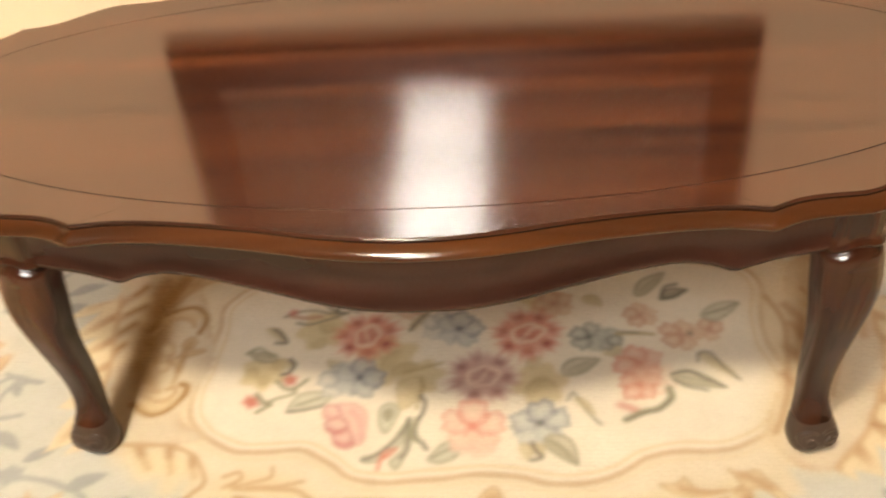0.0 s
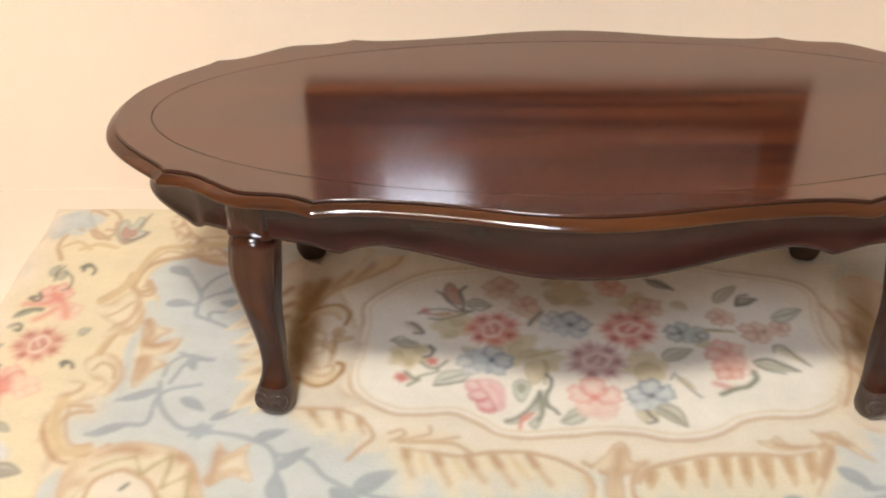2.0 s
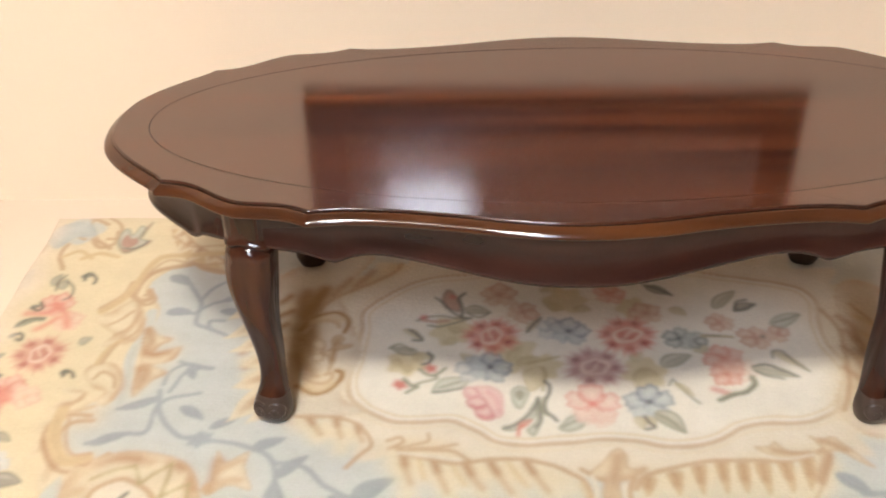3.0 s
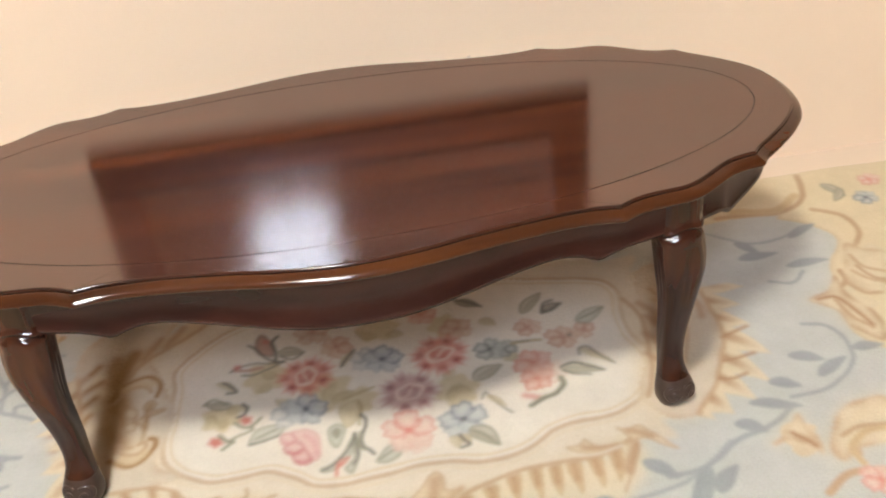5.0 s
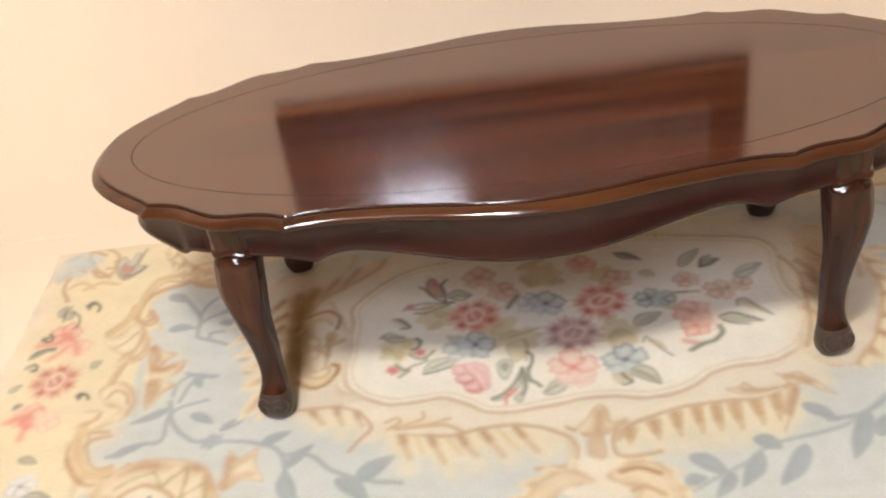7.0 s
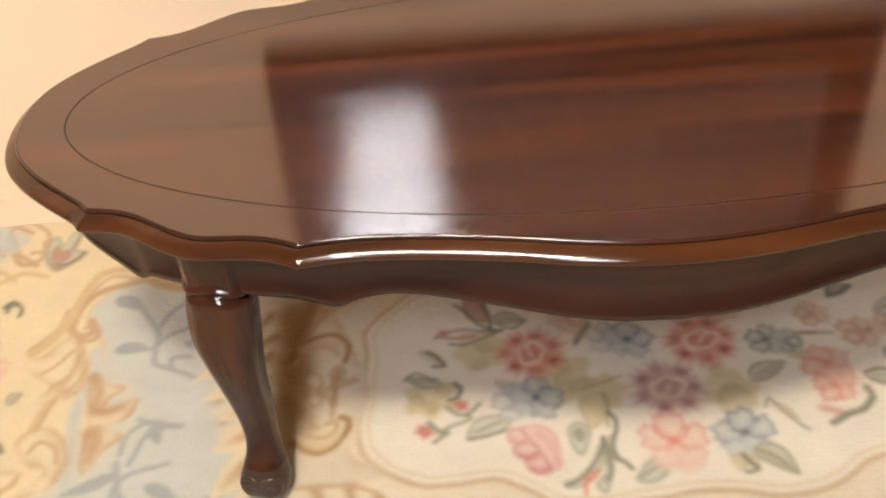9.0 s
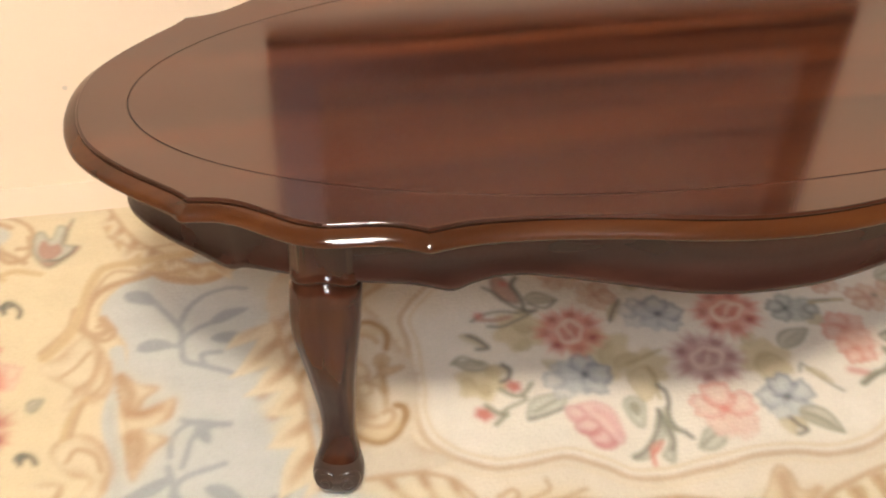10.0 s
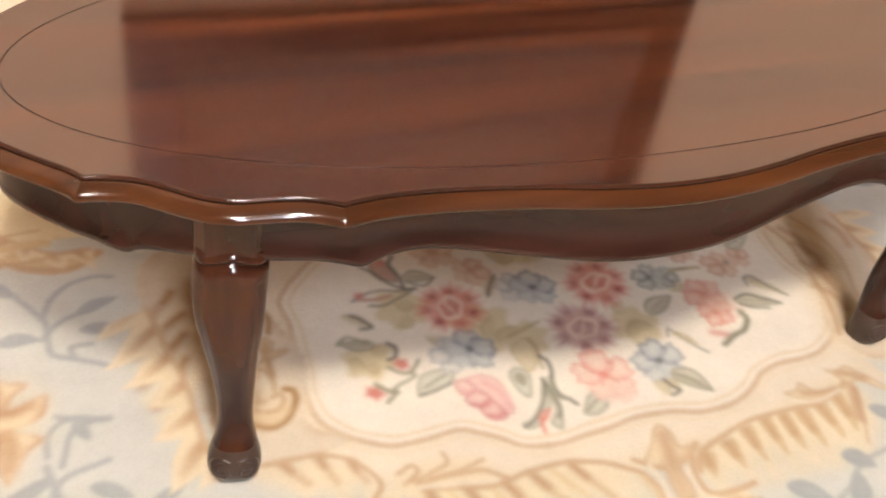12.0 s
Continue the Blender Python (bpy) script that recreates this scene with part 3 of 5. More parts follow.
def petal(fill, edge, tone, *points):
    """A closed petal or leaf: faded within, its edge drawn darker."""
    path = spline(points, 7, True)
    lo, hi = path.min(0) - 0.02, path.max(0) + 0.02
    sl = patch(lo[0], hi[0], lo[1], hi[1])
    if not WX[sl].size:
        return
    d = inside(path, sl)
    lay(sl, 0.85 * cover(d, 0.004), fill)
    lay(sl, 0.45 * tone * cover(d, 0.004) * np.exp(np.clip(d, -1, 0) / 0.006), edge)
    lay(sl, 0.75 * tone * cover(np.abs(d + 0.001) - 0.0016, 0.003), edge * 0.86)


def blossom(kind, radius, x, y, lobes, turn, dark):
    """An open flower of overlapping round petals, those towards the angle dark more deeply dyed."""
    pale, deep, eye, _ = kind
    sl = patch(x - 1.2 * radius, x + 1.2 * radius, y - 1.2 * radius, y + 1.2 * radius)
    if not WX[sl].size:
        return
    dx, dy = WX[sl] - x, WY[sl] - y
    ripple = 0.05 * np.sin(9 * np.arctan2(dy, dx) + 60 * x) + 0.04 * np.sin(15 * np.arctan2(dy, dx) + 90 * y)
    for k in sorted(range(lobes), key=lambda k: math.cos(turn + 2 * math.pi * k / lobes - dark)):
        a = turn + 2 * math.pi * k / lobes
        tone = 0.5 + 0.5 * math.cos(a - dark)
        r = np.hypot(dx - 0.50 * radius * math.cos(a), dy - 0.50 * radius * math.sin(a))
        d = r - radius * (0.47 + ripple)
        lay(sl, 0.80 * cover(d, 0.004), pale)
        lay(sl, (0.04 + 0.34 * tone) * cover(d, 0.004) * np.clip(1.0 + d / (0.30 * radius), 0.08, 1), deep)
        lay(sl, (0.12 + 0.62 * tone) * cover(np.abs(d + 0.0018) - 0.0016, 0.0030), deep * 0.9)
    lay(sl, 0.8 * cover(np.hypot(dx, dy) - 0.13 * radius, 0.004), eye)


def flower(kind, radius, x, y):
    petal_dye, rim, heart, n = kind
    if n < 7:
        return blossom(kind, radius, x, y, n, 31 * x + 17 * y, 1.1 + 9 * y)
    # full flower: feathered petals, dark throats, a pale coiled heart
    sl = patch(x - 1.4 * radius, x + 1.4 * radius, y - 1.4 * radius, y + 1.4 * radius)
    if not WX[sl].size:
        return
    dx, dy = WX[sl] - x, WY[sl] - y
    turn = 31 * x + 17 * y
    a, r = np.arctan2(dy, dx), np.hypot(dx, dy) / radius
    wave = np.abs(np.cos(0.5 * n * (a + turn)))
    ragged = 0.07 * np.sin(19 * a + turn) + 0.05 * np.sin(31 * a)
    wash_ = 0.86 + 0.14 * np.sin(170 * dx + 60 * dy + turn) * np.sin(140 * dy - 50 * dx)
    lay(sl, 0.88 * wash_ * cover((r - 0.80 - 0.14 * wave - ragged) * radius, 0.012), petal_dye)
    lay(sl, 0.90 * np.exp(-((r - 0.66) / 0.14) ** 2) * wave ** 2.6 * (0.72 + 0.28 * np.sin(3 * a + turn)), rim)
    lay(sl, 0.22 * cover((r - 0.44) * radius, 0.006), rim)
    u, v = dx * math.cos(0.5 - turn) + dy * math.sin(0.5 - turn), -dx * math.sin(0.5 - turn) + dy * math.cos(0.5 - turn)
    ringed = np.hypot(u, 1.35 * v) / radius
    lay(sl, 0.95 * cover((np.abs(ringed - 0.44 - 0.03 * np.sin(5 * a)) - 0.058) * radius, 0.0022), heart)
    lay(sl, 0.85 * cover(np.abs(v - 0.14 * radius * np.sin(u / radius * 7)) - 0.0024, 0.002) * cover((ringed - 0.40) * radius), heart)
    lay(sl, 0.40 * np.exp(-((ringed - 0.22) / 0.08) ** 2) * (0.5 + 0.5 * np.sin(a + turn)), rim)


# pale blue field
d = inside(spline([(-0.556, 0.228), (-0.694, 0.199), (-0.760, 0.124), (-0.725, 0.046), (-0.719, -0.043), (-0.698, -0.122), (-0.765, -0.203), (-0.802, -0.264), (-0.777, -0.354), (-0.752, -0.476),
                   (-0.628, -0.600), (0.019, -0.646), (0.701, -0.609), (0.846, -0.480), (0.880, -0.351), (0.914, -0.254), (0.875, -0.190), (0.803, -0.106), (0.831, -0.021), (0.843, 0.074), (0.887, 0.158), (0.816, 0.235), (0.664, 0.257)], 8, True))
lay((slice(None), slice(None)), cover(d, 0.006), FIELD)
lay((slice(None), slice(None)), 0.5 * cover(np.abs(d - 0.004) - 0.003, 0.006), TAN)
# medallion with its frilled and corded surround
d = inside(spline([(-0.346, 0.054), (-0.344, -0.006), (-0.349, -0.067), (-0.353, -0.128), (-0.341, -0.174), (-0.312, -0.208), (-0.272, -0.223), (-0.226, -0.225), (-0.179, -0.224), (-0.139, -0.241),
                   (-0.103, -0.265), (-0.057, -0.272), (-0.004, -0.263), (0.043, -0.254), (0.090, -0.257), (0.137, -0.265), (0.185, -0.263), (0.228, -0.250), (0.265, -0.226), (0.313, -0.214),
                   (0.378, -0.205), (0.430, -0.173), (0.456, -0.125), (0.459, -0.072), (0.443, -0.024), (0.440, 0.036), (0.451, 0.088), (0.431, 0.129), (0.362, 0.148), (0.257, 0.172),
                   (0.059, 0.188), (-0.148, 0.163), (-0.270, 0.130)], 12, True))
every = (slice(None), slice(None))
swing = np.arctan2(WY + 0.04, 0.5 * (WX - 0.05))
lay(every, 0.85 * cover(d - 0.075 - 0.018 * np.sin(34 * swing) * (np.abs(WX - 0.05) > 0.33), 0.010), dye(238, 221, 194))
lay(every, cover(d - 0.045, 0.010), CREAM)
lay(every, cover(d), WHITE)
lay(every, 0.85 * cover(np.abs(d - 0.001) - 0.0046, 0.003), TAN)
lay(every, 0.65 * cover(np.abs(d + 0.0125) - 0.0026, 0.003), GOLD)
lay(every, 0.45 * cover(np.abs(d - 0.0125) - 0.0030, 0.003), YELD)

# border scrolls, left
stroke(TAN, 0.016, (-0.768, 0.312), (-0.727, 0.228), (-0.675, 0.173), (-0.617, 0.164), (-0.574, 0.188))
stroke(GOLD, 0.024, (-0.752, 0.292), (-0.710, 0.216), (-0.662, 0.186), (-0.609, 0.182))
stroke(TAN, 0.014, (-0.703, 0.181), (-0.758, 0.166), (-0.781, 0.128), (-0.786, 0.093), (-0.767, 0.073), (-0.749, 0.080), (-0.756, 0.103))
stroke(TAN, 0.012, (-0.795, 0.126), (-0.801, 0.083), (-0.830, 0.044))
stroke(TAN, 0.010, (-0.908, 0.319), (-0.947, 0.342), (-0.941, 0.294), (-0.908, 0.242), (-0.877, 0.252), (-0.882, 0.294))
stroke(TAN, 0.010, (-0.948, 0.168), (-0.974, 0.210), (-0.964, 0.257), (-0.924, 0.265), (-0.878, 0.237))
stroke(GOLD, 0.012, (-0.923, 0.202), (-0.892, 0.220), (-0.851, 0.206))
stroke(TAN, 0.012, (-0.787, -0.189), (-0.811, -0.215), (-0.801, -0.268), (-0.774, -0.315), (-0.735, -0.335), (-0.703, -0.310))
stroke(GOLD, 0.016, (-0.796, -0.229), (-0.808, -0.267), (-0.787, -0.319))
stroke(TAN, 0.008, (-0.798, -0.222), (-0.775, -0.216), (-0.757, -0.207))
# corner blue
blob(FIELD, 0.050, -0.958, 0.296, 4)
leaf(BLUEV, 0.022, -1.003, 0.104, -1.005, 0.168)
# vine on the left field
stroke(BLUEV, 0.009, (-0.744, -0.284), (-0.696, -0.267), (-0.655, -0.259), (-0.650, -0.193), (-0.595, -0.172))
leaf(BLUEV, 0.022, -0.739, -0.287, -0.678, -0.263)
leaf(BLUEV, 0.022, -0.654, -0.182, -0.722, -0.209)
leaf(BLUEV, 0.020, -0.618, -0.204, -0.573, -0.229)
stroke(BLUEV, 0.009, (-0.663, -0.164), (-0.644, -0.221), (-0.605, -0.262), (-0.570, -0.269))
blob(BLUEV, 0.019, -0.567, -0.272, 6)
stroke(BLUEV, 0.008, (-0.661, -0.150), (-0.658, -0.119), (-0.630, -0.102), (-0.591, -0.113))
leaf(BLUEV, 0.016, -0.628, -0.110, -0.611, -0.142)
stroke(BLUEV, 0.009, (-0.567, -0.272), (-0.514, -0.282), (-0.466, -0.295), (-0.442, -0.321), (-0.424, -0.383), (-0.406, -0.421))
leaf(BLUEV, 0.022, -0.485, -0.292, -0.432, -0.263)
leaf(BLUEV, 0.024, -0.434, -0.347, -0.393, -0.303)
leaf(BLUEV, 0.030, -0.415, -0.418, -0.434, -0.347)
stroke(BLUEV, 0.009, (-0.443, -0.315), (-0.395, -0.327), (-0.354, -0.362), (-0.299, -0.388), (-0.245, -0.402))
leaf(BLUEV, 0.034, -0.318, -0.386, -0.257, -0.343)
leaf(BLUEV, 0.030, -0.349, -0.379, -0.295, -0.432)
leaf(BLUEV, 0.020, -0.560, -0.248, -0.515, -0.224)
# vine behind the left leg
stroke(BLUEV, 0.008, (-0.654, 0.071), (-0.641, 0.103), (-0.622, 0.129), (-0.590, 0.140), (-0.564, 0.133))
leaf(BLUEV, 0.026, -0.730, 0.146, -0.682, 0.115)
stroke(BLUEV, 0.009, (-0.686, 0.122), (-0.665, 0.090), (-0.650, 0.061), (-0.649, 0.007), (-0.621, -0.007), (-0.586, -0.023))
leaf(BLUEV, 0.024, -0.712, 0.038, -0.658, 0.032)
stroke(BLUEV, 0.008, (-0.658, 0.032), (-0.631, 0.063), (-0.593, 0.080))
leaf(BLUEV, 0.020, -0.609, 0.076, -0.558, 0.093)
stroke(BLUEV, 0.008, (-0.621, -0.007), (-0.623, 0.014), (-0.598, 0.018))
leaf(BLUEV, 0.020, -0.611, 0.044, -0.552, 0.037)
leaf(BLUEV, 0.018, -0.530, 0.116, -0.490, 0.117)
stroke(BLUEV, 0.008, (-0.645, -0.094), (-0.619, -0.108), (-0.585, -0.112))
stroke(BLUEV, 0.008, (-0.585, -0.112), (-0.605, -0.111), (-0.634, -0.128), (-0.646, -0.169))
# frill and scrolls between left leg and medallion
shape(BANDG, TAN, 0.003, (-0.534, 0.089), (-0.500, 0.169), (-0.420, 0.212), (-0.351, 0.206), (-0.398, 0.093), (-0.372, 0.027), (-0.342, -0.063), (-0.361, -0.162), (-0.323, -0.209), (-0.394, -0.224), (-0.445, -0.225), (-0.489, -0.096))
shape(BANDG, TAN, 0.003, (0.597, 0.073), (0.559, 0.143), (0.502, 0.138), (0.472, 0.012), (0.462, -0.076), (0.421, -0.163), (0.448, -0.234), (0.504, -0.230), (0.551, -0.163), (0.588, -0.088), (0.598, -0.016))
# leafy scrolls beside the leg, with the leg's shadow dyed in as well
wash(BANDG, 0.06, (-0.422, -0.038), (-0.394, -0.095), (-0.406, -0.137))
wash(GOLD, 0.035, (-0.437, -0.097), (-0.449, -0.039), (-0.452, 0.023), (-0.439, 0.071), (-0.402, 0.102), (-0.354, 0.138), (-0.305, 0.182))
wash(BROWN, 0.02, (-0.454, -0.054), (-0.459, 0.007), (-0.451, 0.047), (-0.435, 0.080), (-0.426, 0.109))
wash(BROWN, 0.022, (-0.462, 0.022), (-0.467, 0.071), (-0.460, 0.101))
wash(BROWN, 0.014, (-0.447, 0.042), (-0.437, 0.075), (-0.426, 0.109))
wash(BROWN, 0.014, (-0.411, 0.089), (-0.398, 0.114), (-0.384, 0.141))
wash(BROWN, 0.014, (-0.373, 0.115), (-0.359, 0.141), (-0.345, 0.168))
wash(BROWN, 0.014, (-0.453, -0.001), (-0.452, 0.031), (-0.450, 0.063))
stroke(TAN, 0.008, (-0.447, 0.023), (-0.419, 0.072), (-0.381, 0.103), (-0.343, 0.133), (-0.304, 0.169), (-0.294, 0.193))
wash(YELD, 0.05, (-0.453, 0.021), (-0.432, -0.032), (-0.424, -0.080), (-0.422, -0.134))
# ochre scroll band, also darkening the wool where the leg's shadow falls
wash(OCHRE, 0.04, (-0.455, 0.085), (-0.449, 0.020), (-0.443, -0.040), (-0.439, -0.097), (-0.432, -0.142))
wash(OCHRE, 0.022, (-0.429, 0.110), (-0.444, 0.073), (-0.455, 0.031))
wash(OCHRE, 0.026, (-0.445, -0.001), (-0.433, -0.014), (-0.426, -0.032))
wash(OCHRE, 0.026, (-0.452, -0.077), (-0.437, -0.099), (-0.425, -0.127))
wash(OCHRE, 0.016, (-0.447, -0.030), (-0.432, -0.046), (-0.425, -0.070))
stroke(OCHRE, 0.009, (-0.454, -0.008), (-0.446, 0.020), (-0.427, 0.037), (-0.400, 0.041), (-0.379, 0.026), (-0.372, 0.007), (-0.375, -0.011))
stroke(TAN, 0.007, (-0.446, -0.013), (-0.434, 0.013), (-0.415, 0.021), (-0.396, 0.015), (-0.387, 0.002))
wash(GOLD, 0.016, (-0.438, 0.019), (-0.411, 0.029), (-0.388, 0.021))
petal(YELD, OCHRE, 0.6, (-0.425, -0.034), (-0.413, -0.031), (-0.404, -0.039), (-0.404, -0.052), (-0.414, -0.057), (-0.424, -0.050))
petal(YELD, OCHRE, 0.6, (-0.422, -0.071), (-0.412, -0.066), (-0.403, -0.072), (-0.405, -0.085), (-0.415, -0.090), (-0.422, -0.084))
stroke(TAN, 0.006, (-0.404, -0.052), (-0.409, -0.062), (-0.403, -0.072))
petal(YELD, OCHRE, 0.8, (-0.394, -0.033), (-0.390, -0.020), (-0.379, -0.019), (-0.373, -0.031), (-0.378, -0.041), (-0.358, -0.046), (-0.372, -0.055), (-0.383, -0.059), (-0.386, -0.083), (-0.389, -0.108), (-0.394, -0.112), (-0.393, -0.088), (-0.399, -0.073), (-0.409, -0.066), (-0.398, -0.058), (-0.389, -0.047))
wash(OCHRE, 0.01, (-0.384, -0.028), (-0.386, -0.047), (-0.390, -0.083))
wash(TAN, 0.008, (-0.386, -0.049), (-0.373, -0.049), (-0.361, -0.046))
wash(YELD, 0.04, (-0.425, -0.142), (-0.401, -0.144), (-0.384, -0.130))
stroke(OCHRE, 0.01, (-0.439, -0.151), (-0.421, -0.161), (-0.400, -0.165), (-0.381, -0.153), (-0.369, -0.131), (-0.370, -0.114), (-0.379, -0.109))
stroke(TAN, 0.007, (-0.429, -0.133), (-0.411, -0.142), (-0.394, -0.140), (-0.383, -0.127), (-0.387, -0.116), (-0.397, -0.120))
stroke(TAN, 0.006, (-0.431, -0.117), (-0.418, -0.125), (-0.407, -0.125))
wash(GOLD, 0.016, (-0.421, -0.151), (-0.399, -0.155), (-0.383, -0.141))
wash(YELD, 0.07, (0.460, 0.060), (0.473, -0.008), (0.464, -0.102), (0.446, -0.186))
wash(YELD, 0.05, (0.516, 0.073), (0.525, -0.032), (0.512, -0.111))
stroke(TAN, 0.009, (0.454, 0.069), (0.470, 0.014), (0.468, -0.056), (0.452, -0.125), (0.432, -0.183))
stroke(TAN, 0.007, (0.510, 0.082), (0.535, 0.025), (0.536, -0.048), (0.513, -0.118))
wash(BROWN, 0.015, (0.477, 0.050), (0.494, 0.022), (0.493, -0.011))
wash(BROWN, 0.015, (0.480, 0.012), (0.498, -0.019), (0.497, -0.054))
wash(BROWN, 0.015, (0.471, -0.035), (0.487, -0.065), (0.487, -0.100))
wash(BROWN, 0.015, (0.457, -0.087), (0.473, -0.113), (0.473, -0.142))
wash(BROWN, 0.015, (0.570, 0.049), (0.581, 0.021), (0.574, -0.012))
wash(GOLD, 0.012, (0.507, 0.052), (0.529, 0.030), (0.532, 0.003))
wash(GOLD, 0.012, (0.506, 0.008), (0.525, -0.020), (0.526, -0.053))
wash(GOLD, 0.012, (0.488, -0.059), (0.504, -0.082), (0.502, -0.109))
wash(YEL, 0.02, (-0.485, 0.059), (-0.511, 0.030), (-0.529, 0.008))
wash(BROWN, 0.015, (-0.491, 0.090), (-0.516, 0.053), (-0.538, 0.030))
wash(OCHRE, 0.01, (-0.491, 0.090), (-0.505, 0.071))
wash(YEL, 0.02, (-0.476, 0.017), (-0.512, -0.014), (-0.539, -0.039))
wash(BROWN, 0.015, (-0.482, 0.046), (-0.517, 0.008), (-0.548, -0.017))
wash(OCHRE, 0.01, (-0.482, 0.046), (-0.503, 0.027))
wash(YEL, 0.02, (-0.477, -0.022), (-0.513, -0.058), (-0.540, -0.089))
wash(BROWN, 0.015, (-0.483, 0.006), (-0.517, -0.038), (-0.548, -0.068))
wash(OCHRE, 0.01, (-0.483, 0.006), (-0.503, -0.017))
wash(YEL, 0.02, (-0.480, -0.065), (-0.506, -0.097), (-0.525, -0.124))
wash(BROWN, 0.015, (-0.486, -0.038), (-0.511, -0.077), (-0.533, -0.104))
wash(OCHRE, 0.01, (-0.486, -0.038), (-0.500, -0.058))
# frill under the medallion, left and right of the finial
# front frill
wash(YEL, 0.05, (-0.253, -0.305), (-0.202, -0.318), (-0.148, -0.323), (-0.094, -0.322), (-0.049, -0.328), (-0.002, -0.350))
wash(YEL, 0.045, (-0.243, -0.319), (-0.225, -0.328))
wash(YEL, 0.04, (-0.189, -0.332), (-0.175, -0.346))
wash(YEL, 0.034, (-0.246, -0.319), (-0.241, -0.348), (-0.236, -0.376))
wash(YEL, 0.034, (-0.191, -0.326), (-0.179, -0.356), (-0.167, -0.384))
wash(YEL, 0.034, (-0.141, -0.328), (-0.131, -0.356), (-0.121, -0.383))
wash(YEL, 0.034, (-0.099, -0.329), (-0.086, -0.353), (-0.075, -0.376))
wash(YEL, 0.034, (-0.049, -0.328), (-0.040, -0.346), (-0.030, -0.364))
wash(TAN, 0.012, (-0.248, -0.297), (-0.244, -0.325), (-0.235, -0.353))
wash(BROWN, 0.013, (-0.248, -0.297), (-0.245, -0.316))
wash(TAN, 0.012, (-0.205, -0.305), (-0.193, -0.335), (-0.177, -0.363))
wash(BROWN, 0.013, (-0.205, -0.305), (-0.197, -0.325))
wash(TAN, 0.012, (-0.155, -0.312), (-0.142, -0.336), (-0.126, -0.359))
wash(BROWN, 0.013, (-0.155, -0.312), (-0.146, -0.328))
wash(TAN, 0.012, (-0.118, -0.309), (-0.103, -0.338), (-0.085, -0.367))
wash(BROWN, 0.013, (-0.118, -0.309), (-0.108, -0.329))
wash(TAN, 0.012, (-0.064, -0.309), (-0.051, -0.334), (-0.034, -0.359))
wash(BROWN, 0.013, (-0.064, -0.309), (-0.055, -0.326))
wash(GOLD, 0.01, (-0.225, -0.305), (-0.222, -0.323), (-0.216, -0.341))
wash(GOLD, 0.01, (-0.175, -0.312), (-0.166, -0.330), (-0.153, -0.349))
wash(GOLD, 0.01, (-0.093, -0.310), (-0.080, -0.332), (-0.064, -0.354))
stroke(TAN, 0.008, (-0.260, -0.281), (-0.239, -0.298), (-0.202, -0.306), (-0.166, -0.308), (-0.120, -0.301), (-0.075, -0.302), (-0.030, -0.308), (0.000, -0.321), (0.021, -0.339), (0.029, -0.366), (0.022, -0.388), (0.006, -0.395), (-0.020, -0.394), (-0.037, -0.397))
wash(GOLD, 0.014, (0.018, -0.346), (0.023, -0.367), (0.016, -0.386))
wash(YELD, 0.03, (-0.259, -0.273), (-0.221, -0.275), (-0.184, -0.283))
stroke(TAN, 0.006, (-0.269, -0.282), (-0.258, -0.276), (-0.249, -0.268), (-0.255, -0.258), (-0.274, -0.265))
stroke(TAN, 0.005, (-0.256, -0.282), (-0.230, -0.276), (-0.212, -0.268), (-0.212, -0.253))
stroke(TAN, 0.005, (-0.238, -0.285), (-0.198, -0.281), (-0.170, -0.272))
stroke(TAN, 0.006, (-0.252, -0.287), (-0.202, -0.287), (-0.173, -0.287), (-0.152, -0.301))
stroke(CREAM, 0.006, (-0.253, -0.293), (-0.212, -0.300), (-0.166, -0.302))
wash(YEL, 0.04, (-0.413, -0.233), (-0.374, -0.247), (-0.334, -0.260))
wash(YEL, 0.03, (-0.353, -0.261), (-0.347, -0.287))
wash(YEL, 0.03, (-0.397, -0.242), (-0.385, -0.267))
wash(TAN, 0.011, (-0.402, -0.221), (-0.393, -0.239), (-0.382, -0.257))
wash(BROWN, 0.011, (-0.402, -0.221), (-0.396, -0.233))
wash(TAN, 0.011, (-0.360, -0.225), (-0.356, -0.245), (-0.350, -0.264))
wash(BROWN, 0.011, (-0.360, -0.225), (-0.358, -0.238))
wash(TAN, 0.011, (-0.328, -0.240), (-0.323, -0.254), (-0.315, -0.268))
wash(BROWN, 0.011, (-0.328, -0.240), (-0.325, -0.250))
stroke(TAN, 0.007, (-0.425, -0.218), (-0.396, -0.216), (-0.356, -0.222), (-0.326, -0.238), (-0.306, -0.259), (-0.299, -0.277), (-0.309, -0.292), (-0.320, -0.306), (-0.330, -0.322))
frill(0.075, 0.050, -1, (-0.522, 0.048), (-0.504, -0.022), (-0.494, -0.089), (-0.486, -0.165), (-0.468, -0.210))
frill(0.075, 0.050, 1, (0.596, 0.056), (0.598, -0.016), (0.587, -0.088), (0.550, -0.163), (0.503, -0.227))
frill(0.050, 0.040, -1, (-0.788, -0.187), (-0.805, -0.222), (-0.798, -0.275), (-0.771, -0.321), (-0.728, -0.340))
frill(0.040, 0.034, 1, (0.068, -0.428), (0.108, -0.408), (0.147, -0.427), (0.163, -0.479))
frill(0.040, 0.034, -1, (0.042, -0.429), (0.013, -0.418), (-0.029, -0.421), (-0.053, -0.458))
frill(0.045, 0.036, -1, (-0.777, 0.378), (-0.744, 0.304), (-0.704, 0.246), (-0.642, 0.199), (-0.594, 0.199))
